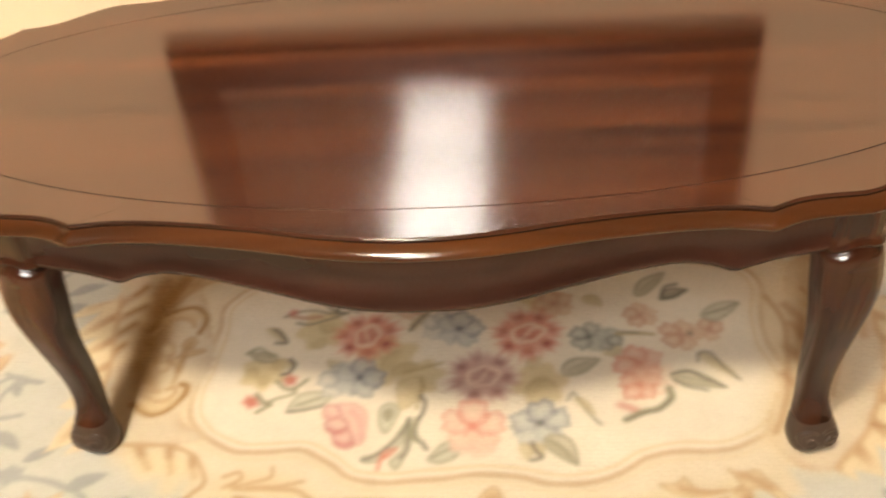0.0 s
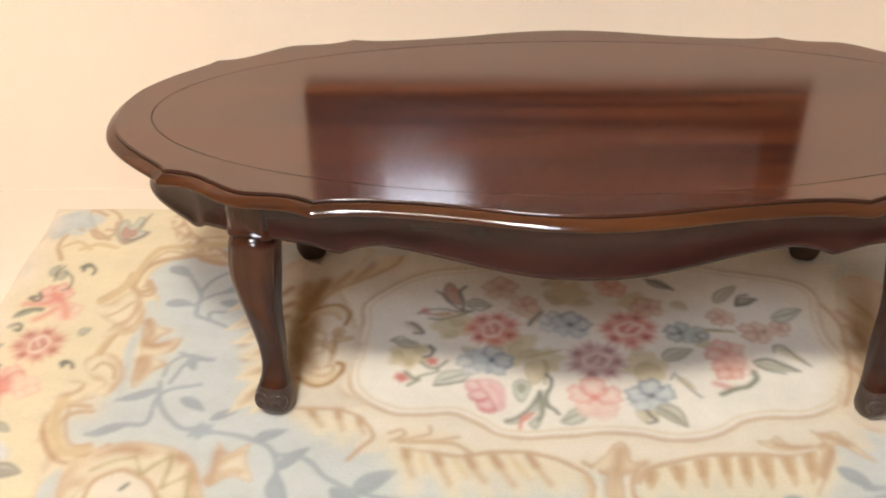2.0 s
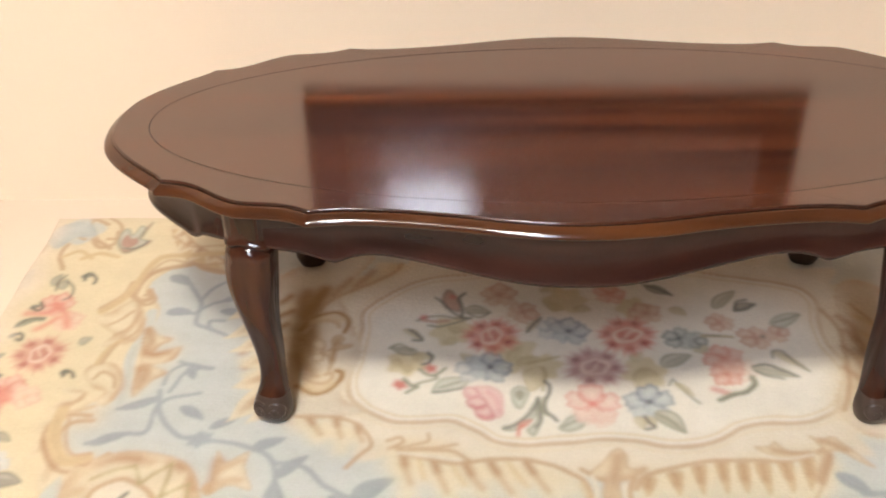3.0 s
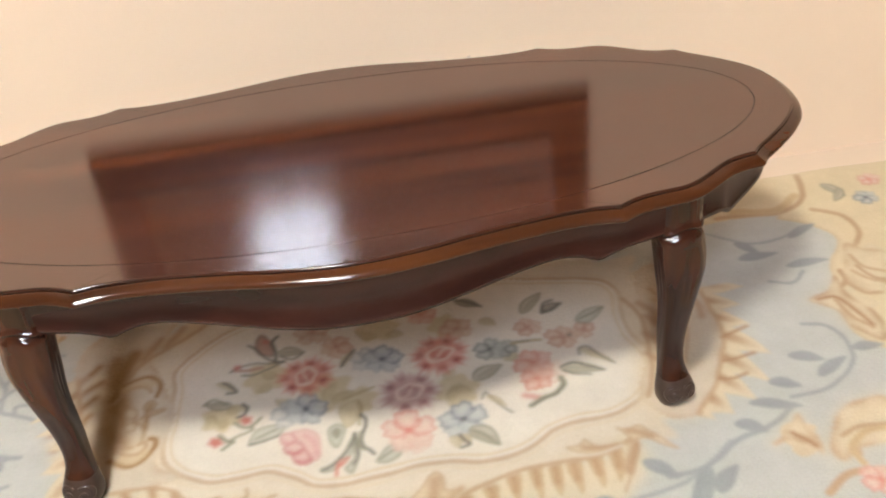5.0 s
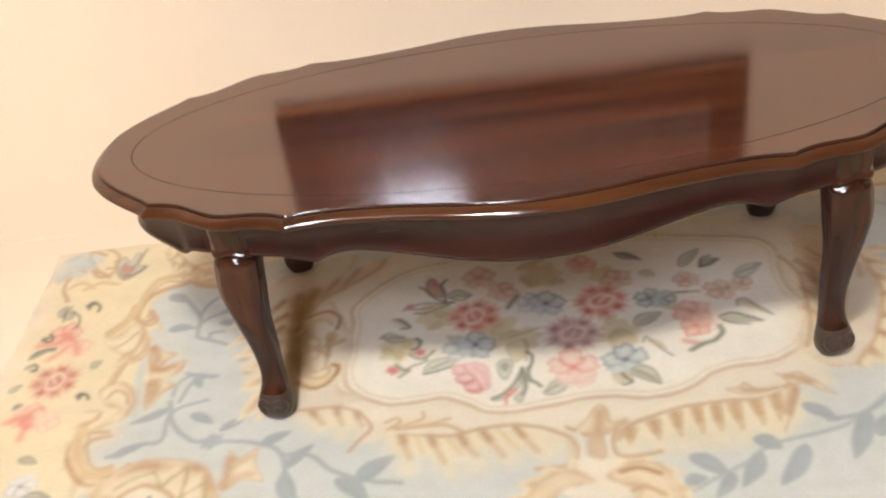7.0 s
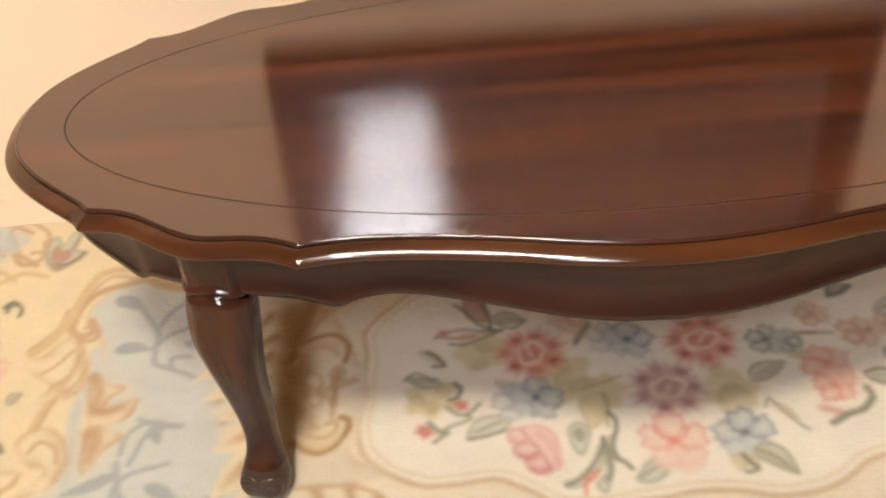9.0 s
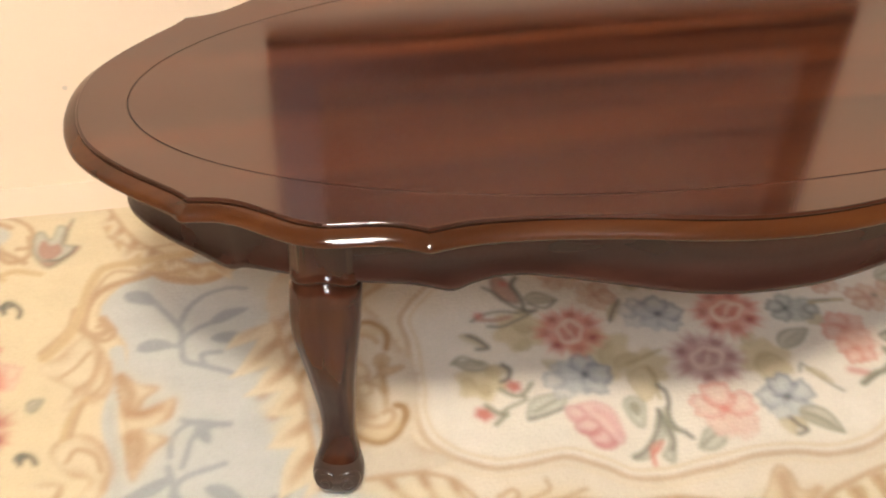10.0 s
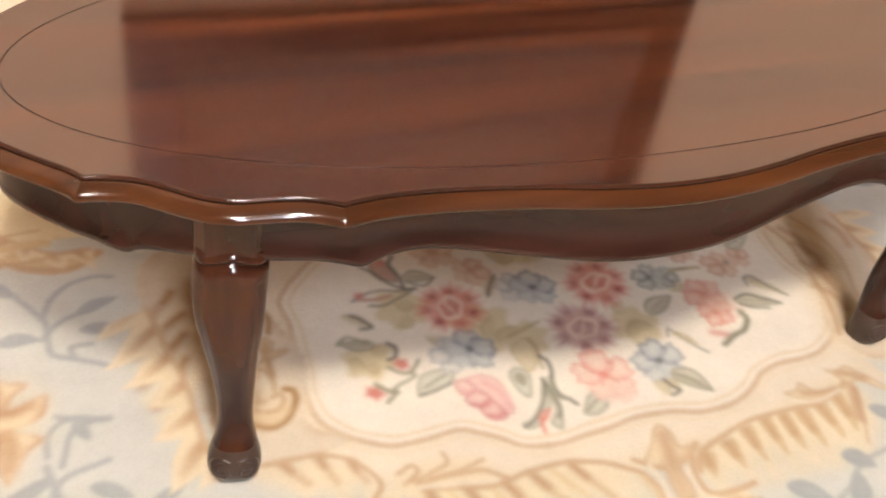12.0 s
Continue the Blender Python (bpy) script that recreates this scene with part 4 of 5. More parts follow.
# frill right
wash(YEL, 0.06, (0.116, -0.346), (0.181, -0.331), (0.250, -0.327), (0.311, -0.326), (0.361, -0.317))
wash(YEL, 0.034, (0.373, -0.275), (0.371, -0.305), (0.352, -0.344))
wash(YEL, 0.034, (0.116, -0.342), (0.114, -0.359), (0.111, -0.377))
wash(YEL, 0.034, (0.152, -0.329), (0.157, -0.352), (0.159, -0.375))
wash(YEL, 0.034, (0.189, -0.318), (0.191, -0.349), (0.191, -0.380))
wash(YEL, 0.034, (0.225, -0.313), (0.226, -0.345), (0.225, -0.378))
wash(YEL, 0.034, (0.256, -0.313), (0.255, -0.343), (0.252, -0.374))
wash(YEL, 0.034, (0.286, -0.310), (0.283, -0.342), (0.280, -0.375))
wash(YEL, 0.034, (0.317, -0.305), (0.316, -0.337), (0.313, -0.370))
wash(YEL, 0.034, (0.350, -0.299), (0.344, -0.332), (0.338, -0.366))
petal(GOLD, TAN, 0.5, (0.103, -0.334), (0.114, -0.331), (0.125, -0.330), (0.119, -0.354), (0.111, -0.365), (0.108, -0.356))
wash(BROWN, 0.012, (0.113, -0.332), (0.113, -0.339), (0.113, -0.348))
petal(GOLD, TAN, 0.5, (0.140, -0.321), (0.151, -0.317), (0.162, -0.317), (0.162, -0.347), (0.157, -0.361), (0.151, -0.349))
wash(BROWN, 0.012, (0.150, -0.319), (0.153, -0.328), (0.154, -0.340))
petal(GOLD, TAN, 0.5, (0.177, -0.309), (0.188, -0.306), (0.199, -0.305), (0.196, -0.344), (0.191, -0.361), (0.185, -0.345))
wash(BROWN, 0.012, (0.187, -0.308), (0.189, -0.320), (0.189, -0.335))
petal(GOLD, TAN, 0.5, (0.212, -0.304), (0.223, -0.301), (0.234, -0.300), (0.231, -0.340), (0.225, -0.359), (0.220, -0.342))
wash(BROWN, 0.012, (0.223, -0.303), (0.224, -0.315), (0.224, -0.331))
petal(GOLD, TAN, 0.5, (0.244, -0.304), (0.255, -0.301), (0.266, -0.300), (0.260, -0.339), (0.253, -0.356), (0.249, -0.340))
wash(BROWN, 0.012, (0.254, -0.303), (0.255, -0.315), (0.254, -0.330))
petal(GOLD, TAN, 0.5, (0.273, -0.301), (0.285, -0.298), (0.296, -0.297), (0.289, -0.338), (0.281, -0.356), (0.278, -0.339))
wash(BROWN, 0.012, (0.284, -0.299), (0.284, -0.312), (0.283, -0.328))
petal(GOLD, TAN, 0.5, (0.306, -0.296), (0.317, -0.293), (0.328, -0.292), (0.321, -0.333), (0.314, -0.351), (0.310, -0.334))
wash(BROWN, 0.012, (0.316, -0.295), (0.316, -0.307), (0.315, -0.323))
petal(GOLD, TAN, 0.5, (0.338, -0.291), (0.349, -0.287), (0.360, -0.287), (0.350, -0.328), (0.341, -0.347), (0.339, -0.329))
wash(BROWN, 0.012, (0.349, -0.289), (0.347, -0.302), (0.345, -0.318))
stroke(TAN, 0.008, (0.096, -0.353), (0.110, -0.328), (0.144, -0.310), (0.188, -0.298), (0.237, -0.295), (0.293, -0.291), (0.343, -0.285), (0.381, -0.267))
stroke(TAN, 0.005, (0.388, -0.273), (0.372, -0.315), (0.344, -0.366))
petal(YELD, TAN, 0.9, (0.380, -0.273), (0.354, -0.271), (0.327, -0.269), (0.311, -0.253), (0.300, -0.263), (0.278, -0.266), (0.304, -0.282), (0.342, -0.282))
wash(BROWN, 0.01, (0.307, -0.270), (0.332, -0.274), (0.356, -0.275))
stroke(CREAM, 0.005, (0.289, -0.282), (0.326, -0.285), (0.362, -0.278))
petal(YELD, TAN, 0.9, (0.381, -0.272), (0.375, -0.257), (0.365, -0.238), (0.384, -0.245), (0.399, -0.242), (0.413, -0.260), (0.426, -0.277), (0.441, -0.299), (0.417, -0.287), (0.401, -0.271))
wash(BROWN, 0.012, (0.381, -0.250), (0.394, -0.257), (0.410, -0.269))
wash(TAN, 0.014, (0.380, -0.277), (0.369, -0.299), (0.354, -0.325))
wash(BROWN, 0.012, (0.382, -0.282), (0.370, -0.307), (0.357, -0.333))
# vine right
stroke(BLUEV, 0.008, (0.522, -0.304), (0.448, -0.357), (0.383, -0.381), (0.313, -0.391), (0.263, -0.428), (0.186, -0.463))
leaf(BLUEV, 0.026, 0.382, -0.316, 0.428, -0.356)
leaf(BLUEV, 0.028, 0.291, -0.372, 0.334, -0.401)
leaf(BLUEV, 0.030, 0.194, -0.398, 0.240, -0.447)
leaf(BLUEV, 0.030, 0.299, -0.402, 0.256, -0.471)
leaf(BLUEV, 0.030, 0.371, -0.399, 0.310, -0.470)
leaf(BLUEV, 0.030, 0.475, -0.340, 0.424, -0.436)
leaf(BLUEV, 0.024, 0.250, -0.442, 0.214, -0.482)
leaf(BLUEV, 0.022, 0.173, -0.448, 0.210, -0.444)
# right of the right leg
stroke(BLUEV, 0.008, (0.652, 0.231), (0.722, 0.177), (0.790, 0.179), (0.855, 0.201))
leaf(BLUEV, 0.024, 0.694, 0.129, 0.773, 0.137)
leaf(BLUEV, 0.022, 0.767, 0.093, 0.851, 0.092)
leaf(BLUEV, 0.022, 0.809, 0.174, 0.873, 0.207)
leaf(BLUEV, 0.022, 0.702, 0.182, 0.740, 0.136)
stroke(BLUEV, 0.008, (0.789, 0.072), (0.758, 0.045), (0.720, 0.054))
stroke(BLUEV, 0.008, (0.732, -0.069), (0.766, -0.083), (0.783, -0.130), (0.770, -0.182), (0.714, -0.223), (0.648, -0.229))
leaf(BLUEV, 0.024, 0.677, -0.135, 0.732, -0.160)
leaf(BLUEV, 0.026, 0.708, -0.195, 0.770, -0.162)
leaf(BLUEV, 0.024, 0.626, -0.192, 0.675, -0.208)
leaf(BLUEV, 0.022, 0.786, -0.145, 0.843, -0.143)
leaf(BLUEV, 0.022, 0.575, -0.232, 0.657, -0.252)
leaf(BLUEV, 0.024, 0.544, -0.268, 0.588, -0.295)
stroke(BLUEV, 0.010, (0.642, -0.246), (0.591, -0.284), (0.531, -0.306), (0.477, -0.340), (0.415, -0.351))
leaf(BLUEV, 0.030, 0.477, -0.394, 0.516, -0.349)
stroke(TAN, 0.014, (0.699, 0.270), (0.765, 0.263), (0.835, 0.266), (0.882, 0.296), (0.909, 0.376))
stroke(GOLD, 0.020, (0.737, 0.281), (0.815, 0.271), (0.870, 0.310))
leaf(YEL, 0.050, 0.941, 0.124, 0.916, 0.008)
leaf(YEL, 0.040, 0.812, -0.000, 0.890, 0.014)
leaf(YEL, 0.040, 0.817, -0.033, 0.881, -0.048)
stroke(BROWN, 0.010, (0.812, -0.000), (0.852, 0.023), (0.856, 0.056))
stroke(BROWN, 0.010, (0.832, -0.044), (0.855, -0.058), (0.854, -0.102))
stroke(TAN, 0.012, (0.887, 0.253), (0.931, 0.223), (0.937, 0.162), (0.904, 0.114))
leaf(YELD, 0.050, 0.604, -0.321, 0.657, -0.297)
leaf(YELD, 0.040, 0.607, -0.333, 0.647, -0.341)
stroke(TAN, 0.010, (0.612, -0.300), (0.629, -0.321), (0.648, -0.319))
stroke(TAN, 0.014, (0.780, -0.274), (0.744, -0.279), (0.701, -0.318), (0.697, -0.362))
stroke(TAN, 0.014, (0.622, -0.421), (0.664, -0.398), (0.720, -0.399))
leaf(GREYL, 0.026, 0.939, 0.335, 0.970, 0.284)
leaf(GREYL, 0.020, 0.972, 0.315, 0.941, 0.271)
flower(BLUEF, 0.026, 1.004, 0.271)
flower(PINKF, 0.024, 1.039, 0.331)
flower(PINKF, 0.030, 0.705, -0.416)
# border acanthus, left
shape(YEL, TAN, 0.006, (-0.832, 0.014), (-0.807, 0.037), (-0.780, 0.071), (-0.756, 0.043), (-0.736, -0.005), (-0.732, -0.043), (-0.755, -0.041), (-0.775, -0.060), (-0.794, -0.054), (-0.782, -0.029), (-0.803, -0.012))
stroke(TAN, 0.006, (-0.782, -0.029), (-0.763, -0.007), (-0.759, 0.038))
stroke(TAN, 0.006, (-0.764, -0.045), (-0.747, -0.022), (-0.744, 0.009))
stroke(TAN, 0.006, (-0.804, -0.002), (-0.786, 0.017), (-0.772, 0.042))
shape(YEL, TAN, 0.006, (-0.801, -0.127), (-0.793, -0.107), (-0.771, -0.102), (-0.747, -0.117), (-0.734, -0.148), (-0.730, -0.180), (-0.741, -0.201), (-0.757, -0.196), (-0.752, -0.172), (-0.778, -0.162))
stroke(TAN, 0.006, (-0.784, -0.141), (-0.772, -0.125), (-0.751, -0.137), (-0.741, -0.161))
stroke(GOLD, 0.010, (-0.765, -0.045), (-0.781, -0.072), (-0.787, -0.103))
stroke(TAN, 0.006, (-0.767, -0.053), (-0.776, -0.081), (-0.780, -0.103))
stroke(FIELD, 0.020, (-0.737, 0.038), (-0.725, -0.020), (-0.733, -0.062), (-0.733, -0.103), (-0.722, -0.156), (-0.717, -0.193))
shape(YEL, BROWN, 0.006, (-0.729, -0.006), (-0.702, -0.025), (-0.676, -0.037), (-0.693, -0.051), (-0.702, -0.069), (-0.718, -0.064))
shape(YEL, BROWN, 0.006, (-0.714, -0.076), (-0.687, -0.071), (-0.656, -0.058), (-0.658, -0.083), (-0.680, -0.097), (-0.711, -0.103))
shape(YEL, BROWN, 0.006, (-0.712, -0.106), (-0.686, -0.108), (-0.666, -0.122), (-0.685, -0.140), (-0.701, -0.176), (-0.712, -0.144))
shape(RUST, GREYL, 0.006, (-0.871, 0.266), (-0.865, 0.302), (-0.851, 0.282), (-0.836, 0.290), (-0.820, 0.331), (-0.825, 0.287), (-0.825, 0.267), (-0.800, 0.258), (-0.820, 0.232), (-0.842, 0.218), (-0.859, 0.237))
stroke(GOLD, 0.016, (-0.643, 0.219), (-0.708, 0.215), (-0.764, 0.210), (-0.783, 0.172), (-0.788, 0.119), (-0.800, 0.075), (-0.827, 0.036))
stroke(TAN, 0.006, (-0.650, 0.247), (-0.717, 0.246), (-0.760, 0.278))
stroke(TAN, 0.006, (-0.636, 0.190), (-0.689, 0.182), (-0.749, 0.199), (-0.774, 0.161), (-0.777, 0.110), (-0.778, 0.084))
stroke(TAN, 0.007, (-0.782, 0.090), (-0.767, 0.067), (-0.750, 0.061), (-0.740, 0.075), (-0.751, 0.093), (-0.762, 0.088))
stroke(TAN, 0.008, (-1.016, 0.223), (-1.009, 0.263), (-0.984, 0.288), (-0.941, 0.264))
stroke(TAN, 0.008, (-0.917, 0.265), (-0.942, 0.322), (-0.922, 0.347), (-0.884, 0.323), (-0.874, 0.276), (-0.896, 0.269))
stroke(GOLD, 0.010, (-0.965, 0.205), (-0.938, 0.225), (-0.901, 0.203))
wash(TAN, 0.014, (-0.766, 0.059), (-0.757, 0.010), (-0.768, -0.032))
wash(TAN, 0.012, (-0.745, 0.018), (-0.739, -0.028), (-0.756, -0.050))
wash(BROWN, 0.016, (-0.728, -0.012), (-0.710, -0.037), (-0.712, -0.064))
wash(BROWN, 0.018, (-0.713, -0.073), (-0.694, -0.075), (-0.672, -0.069))
wash(BROWN, 0.018, (-0.713, -0.113), (-0.699, -0.118), (-0.701, -0.157))
wash(TAN, 0.012, (-0.745, -0.124), (-0.730, -0.158), (-0.733, -0.185))
# lower left cartouche
petal(YELD, TAN, 0.9, (-0.737, -0.416), (-0.745, -0.375), (-0.737, -0.341), (-0.715, -0.316), (-0.676, -0.303), (-0.629, -0.301), (-0.585, -0.315), (-0.558, -0.343), (-0.544, -0.375), (-0.535, -0.412), (-0.596, -0.426), (-0.684, -0.425))
wash(TAN, 0.022, (-0.742, -0.371), (-0.737, -0.351), (-0.720, -0.330))
wash(TAN, 0.022, (-0.678, -0.315), (-0.653, -0.314), (-0.629, -0.323))
wash(TAN, 0.022, (-0.602, -0.322), (-0.580, -0.333), (-0.562, -0.357))
wash(TAN, 0.022, (-0.738, -0.405), (-0.735, -0.390), (-0.717, -0.382))
wash(TAN, 0.022, (-0.557, -0.376), (-0.549, -0.394), (-0.545, -0.413))
wash(BROWN, 0.016, (-0.710, -0.330), (-0.683, -0.318), (-0.653, -0.316))
wash(BROWN, 0.014, (-0.585, -0.325), (-0.566, -0.346), (-0.552, -0.376))
petal(CREAM, TAN, 0.8, (-0.710, -0.419), (-0.705, -0.389), (-0.688, -0.368), (-0.661, -0.358), (-0.634, -0.366), (-0.610, -0.387), (-0.594, -0.415))
stroke(TAN, 0.008, (-0.702, -0.415), (-0.698, -0.385), (-0.680, -0.365), (-0.658, -0.356), (-0.628, -0.369), (-0.607, -0.389), (-0.594, -0.413))
stroke(OLIVE, 0.006, (-0.708, -0.360), (-0.685, -0.343), (-0.654, -0.329))
stroke(OLIVE, 0.006, (-0.654, -0.329), (-0.644, -0.345), (-0.635, -0.362))
stroke(OLIVE, 0.006, (-0.635, -0.362), (-0.618, -0.340), (-0.597, -0.322))
stroke(OLIVE, 0.006, (-0.597, -0.322), (-0.597, -0.354), (-0.597, -0.386))
stroke(OLIVE, 0.006, (-0.597, -0.386), (-0.581, -0.374), (-0.561, -0.364))
stroke(OLIVE, 0.006, (-0.561, -0.364), (-0.560, -0.385), (-0.557, -0.406))
wash(YEL, 0.016, (-0.639, -0.341), (-0.628, -0.333), (-0.618, -0.327))
wash(YEL, 0.016, (-0.588, -0.371), (-0.579, -0.360), (-0.573, -0.347))
wash(YEL, 0.014, (-0.690, -0.353), (-0.669, -0.342), (-0.654, -0.342))
stroke(DARKL, 0.006, (-0.653, -0.393), (-0.645, -0.381))
wash(YELD, 0.05, (-0.758, -0.229), (-0.791, -0.236), (-0.802, -0.266), (-0.793, -0.300), (-0.767, -0.328), (-0.730, -0.335))
stroke(TAN, 0.008, (-0.754, -0.226), (-0.791, -0.229), (-0.811, -0.248), (-0.813, -0.277), (-0.801, -0.308), (-0.778, -0.335), (-0.752, -0.344))
stroke(TAN, 0.007, (-0.746, -0.235), (-0.773, -0.241), (-0.789, -0.259), (-0.787, -0.287), (-0.773, -0.312), (-0.749, -0.326), (-0.728, -0.330))
stroke(TAN, 0.006, (-0.728, -0.330), (-0.725, -0.320), (-0.734, -0.312))
wash(BROWN, 0.012, (-0.808, -0.283), (-0.796, -0.308), (-0.774, -0.332))
petal(YEL, TAN, 0.8, (-0.531, -0.379), (-0.526, -0.353), (-0.533, -0.299), (-0.516, -0.319), (-0.495, -0.302), (-0.486, -0.297), (-0.483, -0.326), (-0.464, -0.368), (-0.497, -0.362), (-0.518, -0.376))
wash(BROWN, 0.02, (-0.528, -0.371), (-0.525, -0.347), (-0.525, -0.319))
wash(TAN, 0.014, (-0.515, -0.363), (-0.499, -0.352), (-0.485, -0.351))
wash(TAN, 0.012, (-0.518, -0.335), (-0.506, -0.325), (-0.493, -0.314))
stroke(TAN, 0.008, (-0.536, -0.375), (-0.532, -0.366), (-0.524, -0.373), (-0.529, -0.381), (-0.536, -0.375))
stroke(GOLD, 0.022, (-0.806, -0.218), (-0.798, -0.275), (-0.768, -0.319), (-0.734, -0.316))
stroke(TAN, 0.006, (-0.786, -0.237), (-0.776, -0.284), (-0.757, -0.308), (-0.731, -0.307))
# small yellow blossom
# acanthus and cartouche, right
shape(YEL, TAN, 0.008, (0.666, -0.336), (0.699, -0.282), (0.743, -0.261), (0.785, -0.263), (0.782, -0.345), (0.738, -0.348), (0.701, -0.352), (0.676, -0.371), (0.665, -0.362))
stroke(TAN, 0.008, (0.687, -0.326), (0.720, -0.312), (0.759, -0.311))
shape(YEL, TAN, 0.005, (0.648, -0.350), (0.641, -0.325), (0.620, -0.310), (0.586, -0.320), (0.612, -0.300), (0.638, -0.267), (0.642, -0.300), (0.651, -0.331))
stroke(BROWN, 0.007, (0.644, -0.336), (0.631, -0.316), (0.619, -0.301))
shape(YEL, BROWN, 0.006, (0.771, -0.010), (0.816, 0.011), (0.840, 0.042), (0.839, -0.006), (0.850, -0.048), (0.863, -0.089), (0.847, -0.133), (0.822, -0.110), (0.804, -0.084), (0.802, -0.043))
stroke(BROWN, 0.008, (0.786, -0.011), (0.817, -0.010), (0.830, -0.049), (0.844, -0.093))
shape(YEL, TAN, 0.006, (0.897, 0.134), (0.924, 0.111), (0.959, 0.084), (0.911, -0.015), (0.870, -0.006), (0.860, 0.030), (0.877, 0.086))
stroke(TAN, 0.007, (0.892, 0.100), (0.901, 0.062), (0.930, 0.038))
stroke(TAN, 0.007, (0.877, 0.051), (0.893, 0.022), (0.916, 0.008))
# finial
petal(YELD, TAN, 0.9, (0.073, -0.274), (0.060, -0.284), (0.049, -0.302), (0.032, -0.320), (0.015, -0.313), (0.039, -0.335), (0.053, -0.339), (0.046, -0.364), (0.048, -0.390), (0.055, -0.400), (0.067, -0.390), (0.075, -0.368), (0.072, -0.341), (0.092, -0.334), (0.111, -0.312), (0.096, -0.315), (0.086, -0.311), (0.083, -0.289))
wash(BROWN, 0.02, (0.071, -0.292), (0.069, -0.314), (0.065, -0.336))
wash(TAN, 0.026, (0.062, -0.352), (0.058, -0.375), (0.056, -0.392))
stroke(TAN, 0.007, (0.052, -0.339), (0.039, -0.333), (0.019, -0.315))
wash(TAN, 0.014, (0.078, -0.336), (0.095, -0.326), (0.107, -0.315))
stroke(TAN, 0.009, (0.094, -0.334), (0.086, -0.359), (0.089, -0.383), (0.103, -0.390), (0.127, -0.387), (0.155, -0.383))
stroke(CREAM, 0.006, (0.035, -0.330), (0.038, -0.361), (0.033, -0.384))
stroke(CREAM, 0.006, (0.080, -0.348), (0.080, -0.372), (0.081, -0.387))
# cartouche below the finial
blob(CREAM, 0.055, 0.056, -0.435, 5)
shape(YELD, TAN, 0.008, (-0.057, -0.466), (-0.038, -0.430), (-0.016, -0.409), (0.014, -0.406), (0.043, -0.430), (0.020, -0.434), (-0.001, -0.437), (-0.023, -0.470))
shape(YELD, TAN, 0.008, (0.067, -0.426), (0.091, -0.408), (0.118, -0.400), (0.149, -0.410), (0.165, -0.447), (0.164, -0.489), (0.128, -0.494), (0.098, -0.481), (0.109, -0.454), (0.089, -0.446))
stroke(TAN, 0.009, (0.097, -0.458), (0.118, -0.451), (0.142, -0.468))
stroke(BROWN, 0.010, (0.086, -0.419), (0.115, -0.413), (0.143, -0.425))
# left border flowers
flower(CORAL, 0.036, -0.922, 0.058)
flower(CORALP, 0.030, -0.880, 0.010)
flower(ROSY, 0.050, -0.899, -0.082)
flower(CORAL, 0.034, -0.918, -0.167)
flower(CORALP, 0.028, -0.881, -0.185)
leaf(GREYL, 0.020, -0.974, -0.009, -0.938, 0.013)
leaf(DARKL, 0.012, -0.971, 0.044, -0.951, 0.053)
leaf(GREYL, 0.018, -0.948, 0.114, -0.941, 0.152)
leaf(GREYL, 0.018, -0.927, 0.102, -0.927, 0.138)
leaf(DARKL, 0.012, -0.904, 0.143, -0.881, 0.143)
leaf(GREYL, 0.022, -0.840, -0.052, -0.820, -0.036)
leaf(DARKL, 0.012, -0.970, -0.037, -0.953, -0.028)
leaf(GREYL, 0.016, -0.981, -0.097, -0.958, -0.078)
leaf(DARKL, 0.014, -0.958, -0.144, -0.941, -0.135)
leaf(DARKL, 0.012, -0.844, -0.126, -0.826, -0.123)
leaf(GREYL, 0.018, -0.902, -0.268, -0.861, -0.286)
leaf(DARKL, 0.030, -0.869, -0.370, -0.814, -0.367)
flower(WHITEF, 0.028, -0.873, -0.334)
petal(LEAFG, GREYL, 0.9, (-0.872, 0.261), (-0.874, 0.295), (-0.863, 0.307), (-0.850, 0.286), (-0.841, 0.317), (-0.828, 0.310), (-0.830, 0.274), (-0.808, 0.261), (-0.813, 0.245), (-0.832, 0.233), (-0.851, 0.235))
petal(RUST, RUST, 0.8, (-0.863, 0.260), (-0.860, 0.283), (-0.847, 0.270), (-0.836, 0.272), (-0.828, 0.254), (-0.837, 0.240), (-0.851, 0.242))
stroke(DARKL, 0.003, (-0.847, 0.237), (-0.830, 0.233), (-0.815, 0.245), (-0.808, 0.261))
shape(FIELD, BLUEV, 0.003, (-1.014, 0.264), (-1.002, 0.316), (-0.951, 0.331), (-0.922, 0.279), (-0.963, 0.270), (-0.988, 0.234))
blob(BLUEV, 0.016, -1.008, 0.117, 5)
wash(CORALC, 0.018, (-0.967, 0.029), (-0.930, 0.031), (-0.913, 0.053))
wash(CORALC, 0.016, (-0.927, 0.060), (-0.893, 0.033), (-0.876, -0.003))
wash(CORALC, 0.014, (-0.928, -0.016), (-0.911, 0.004), (-0.903, 0.019))
wash(CORALC, 0.016, (-0.953, -0.177), (-0.928, -0.171), (-0.905, -0.193))
wash(CORALC, 0.014, (-0.916, -0.224), (-0.914, -0.198), (-0.927, -0.177))
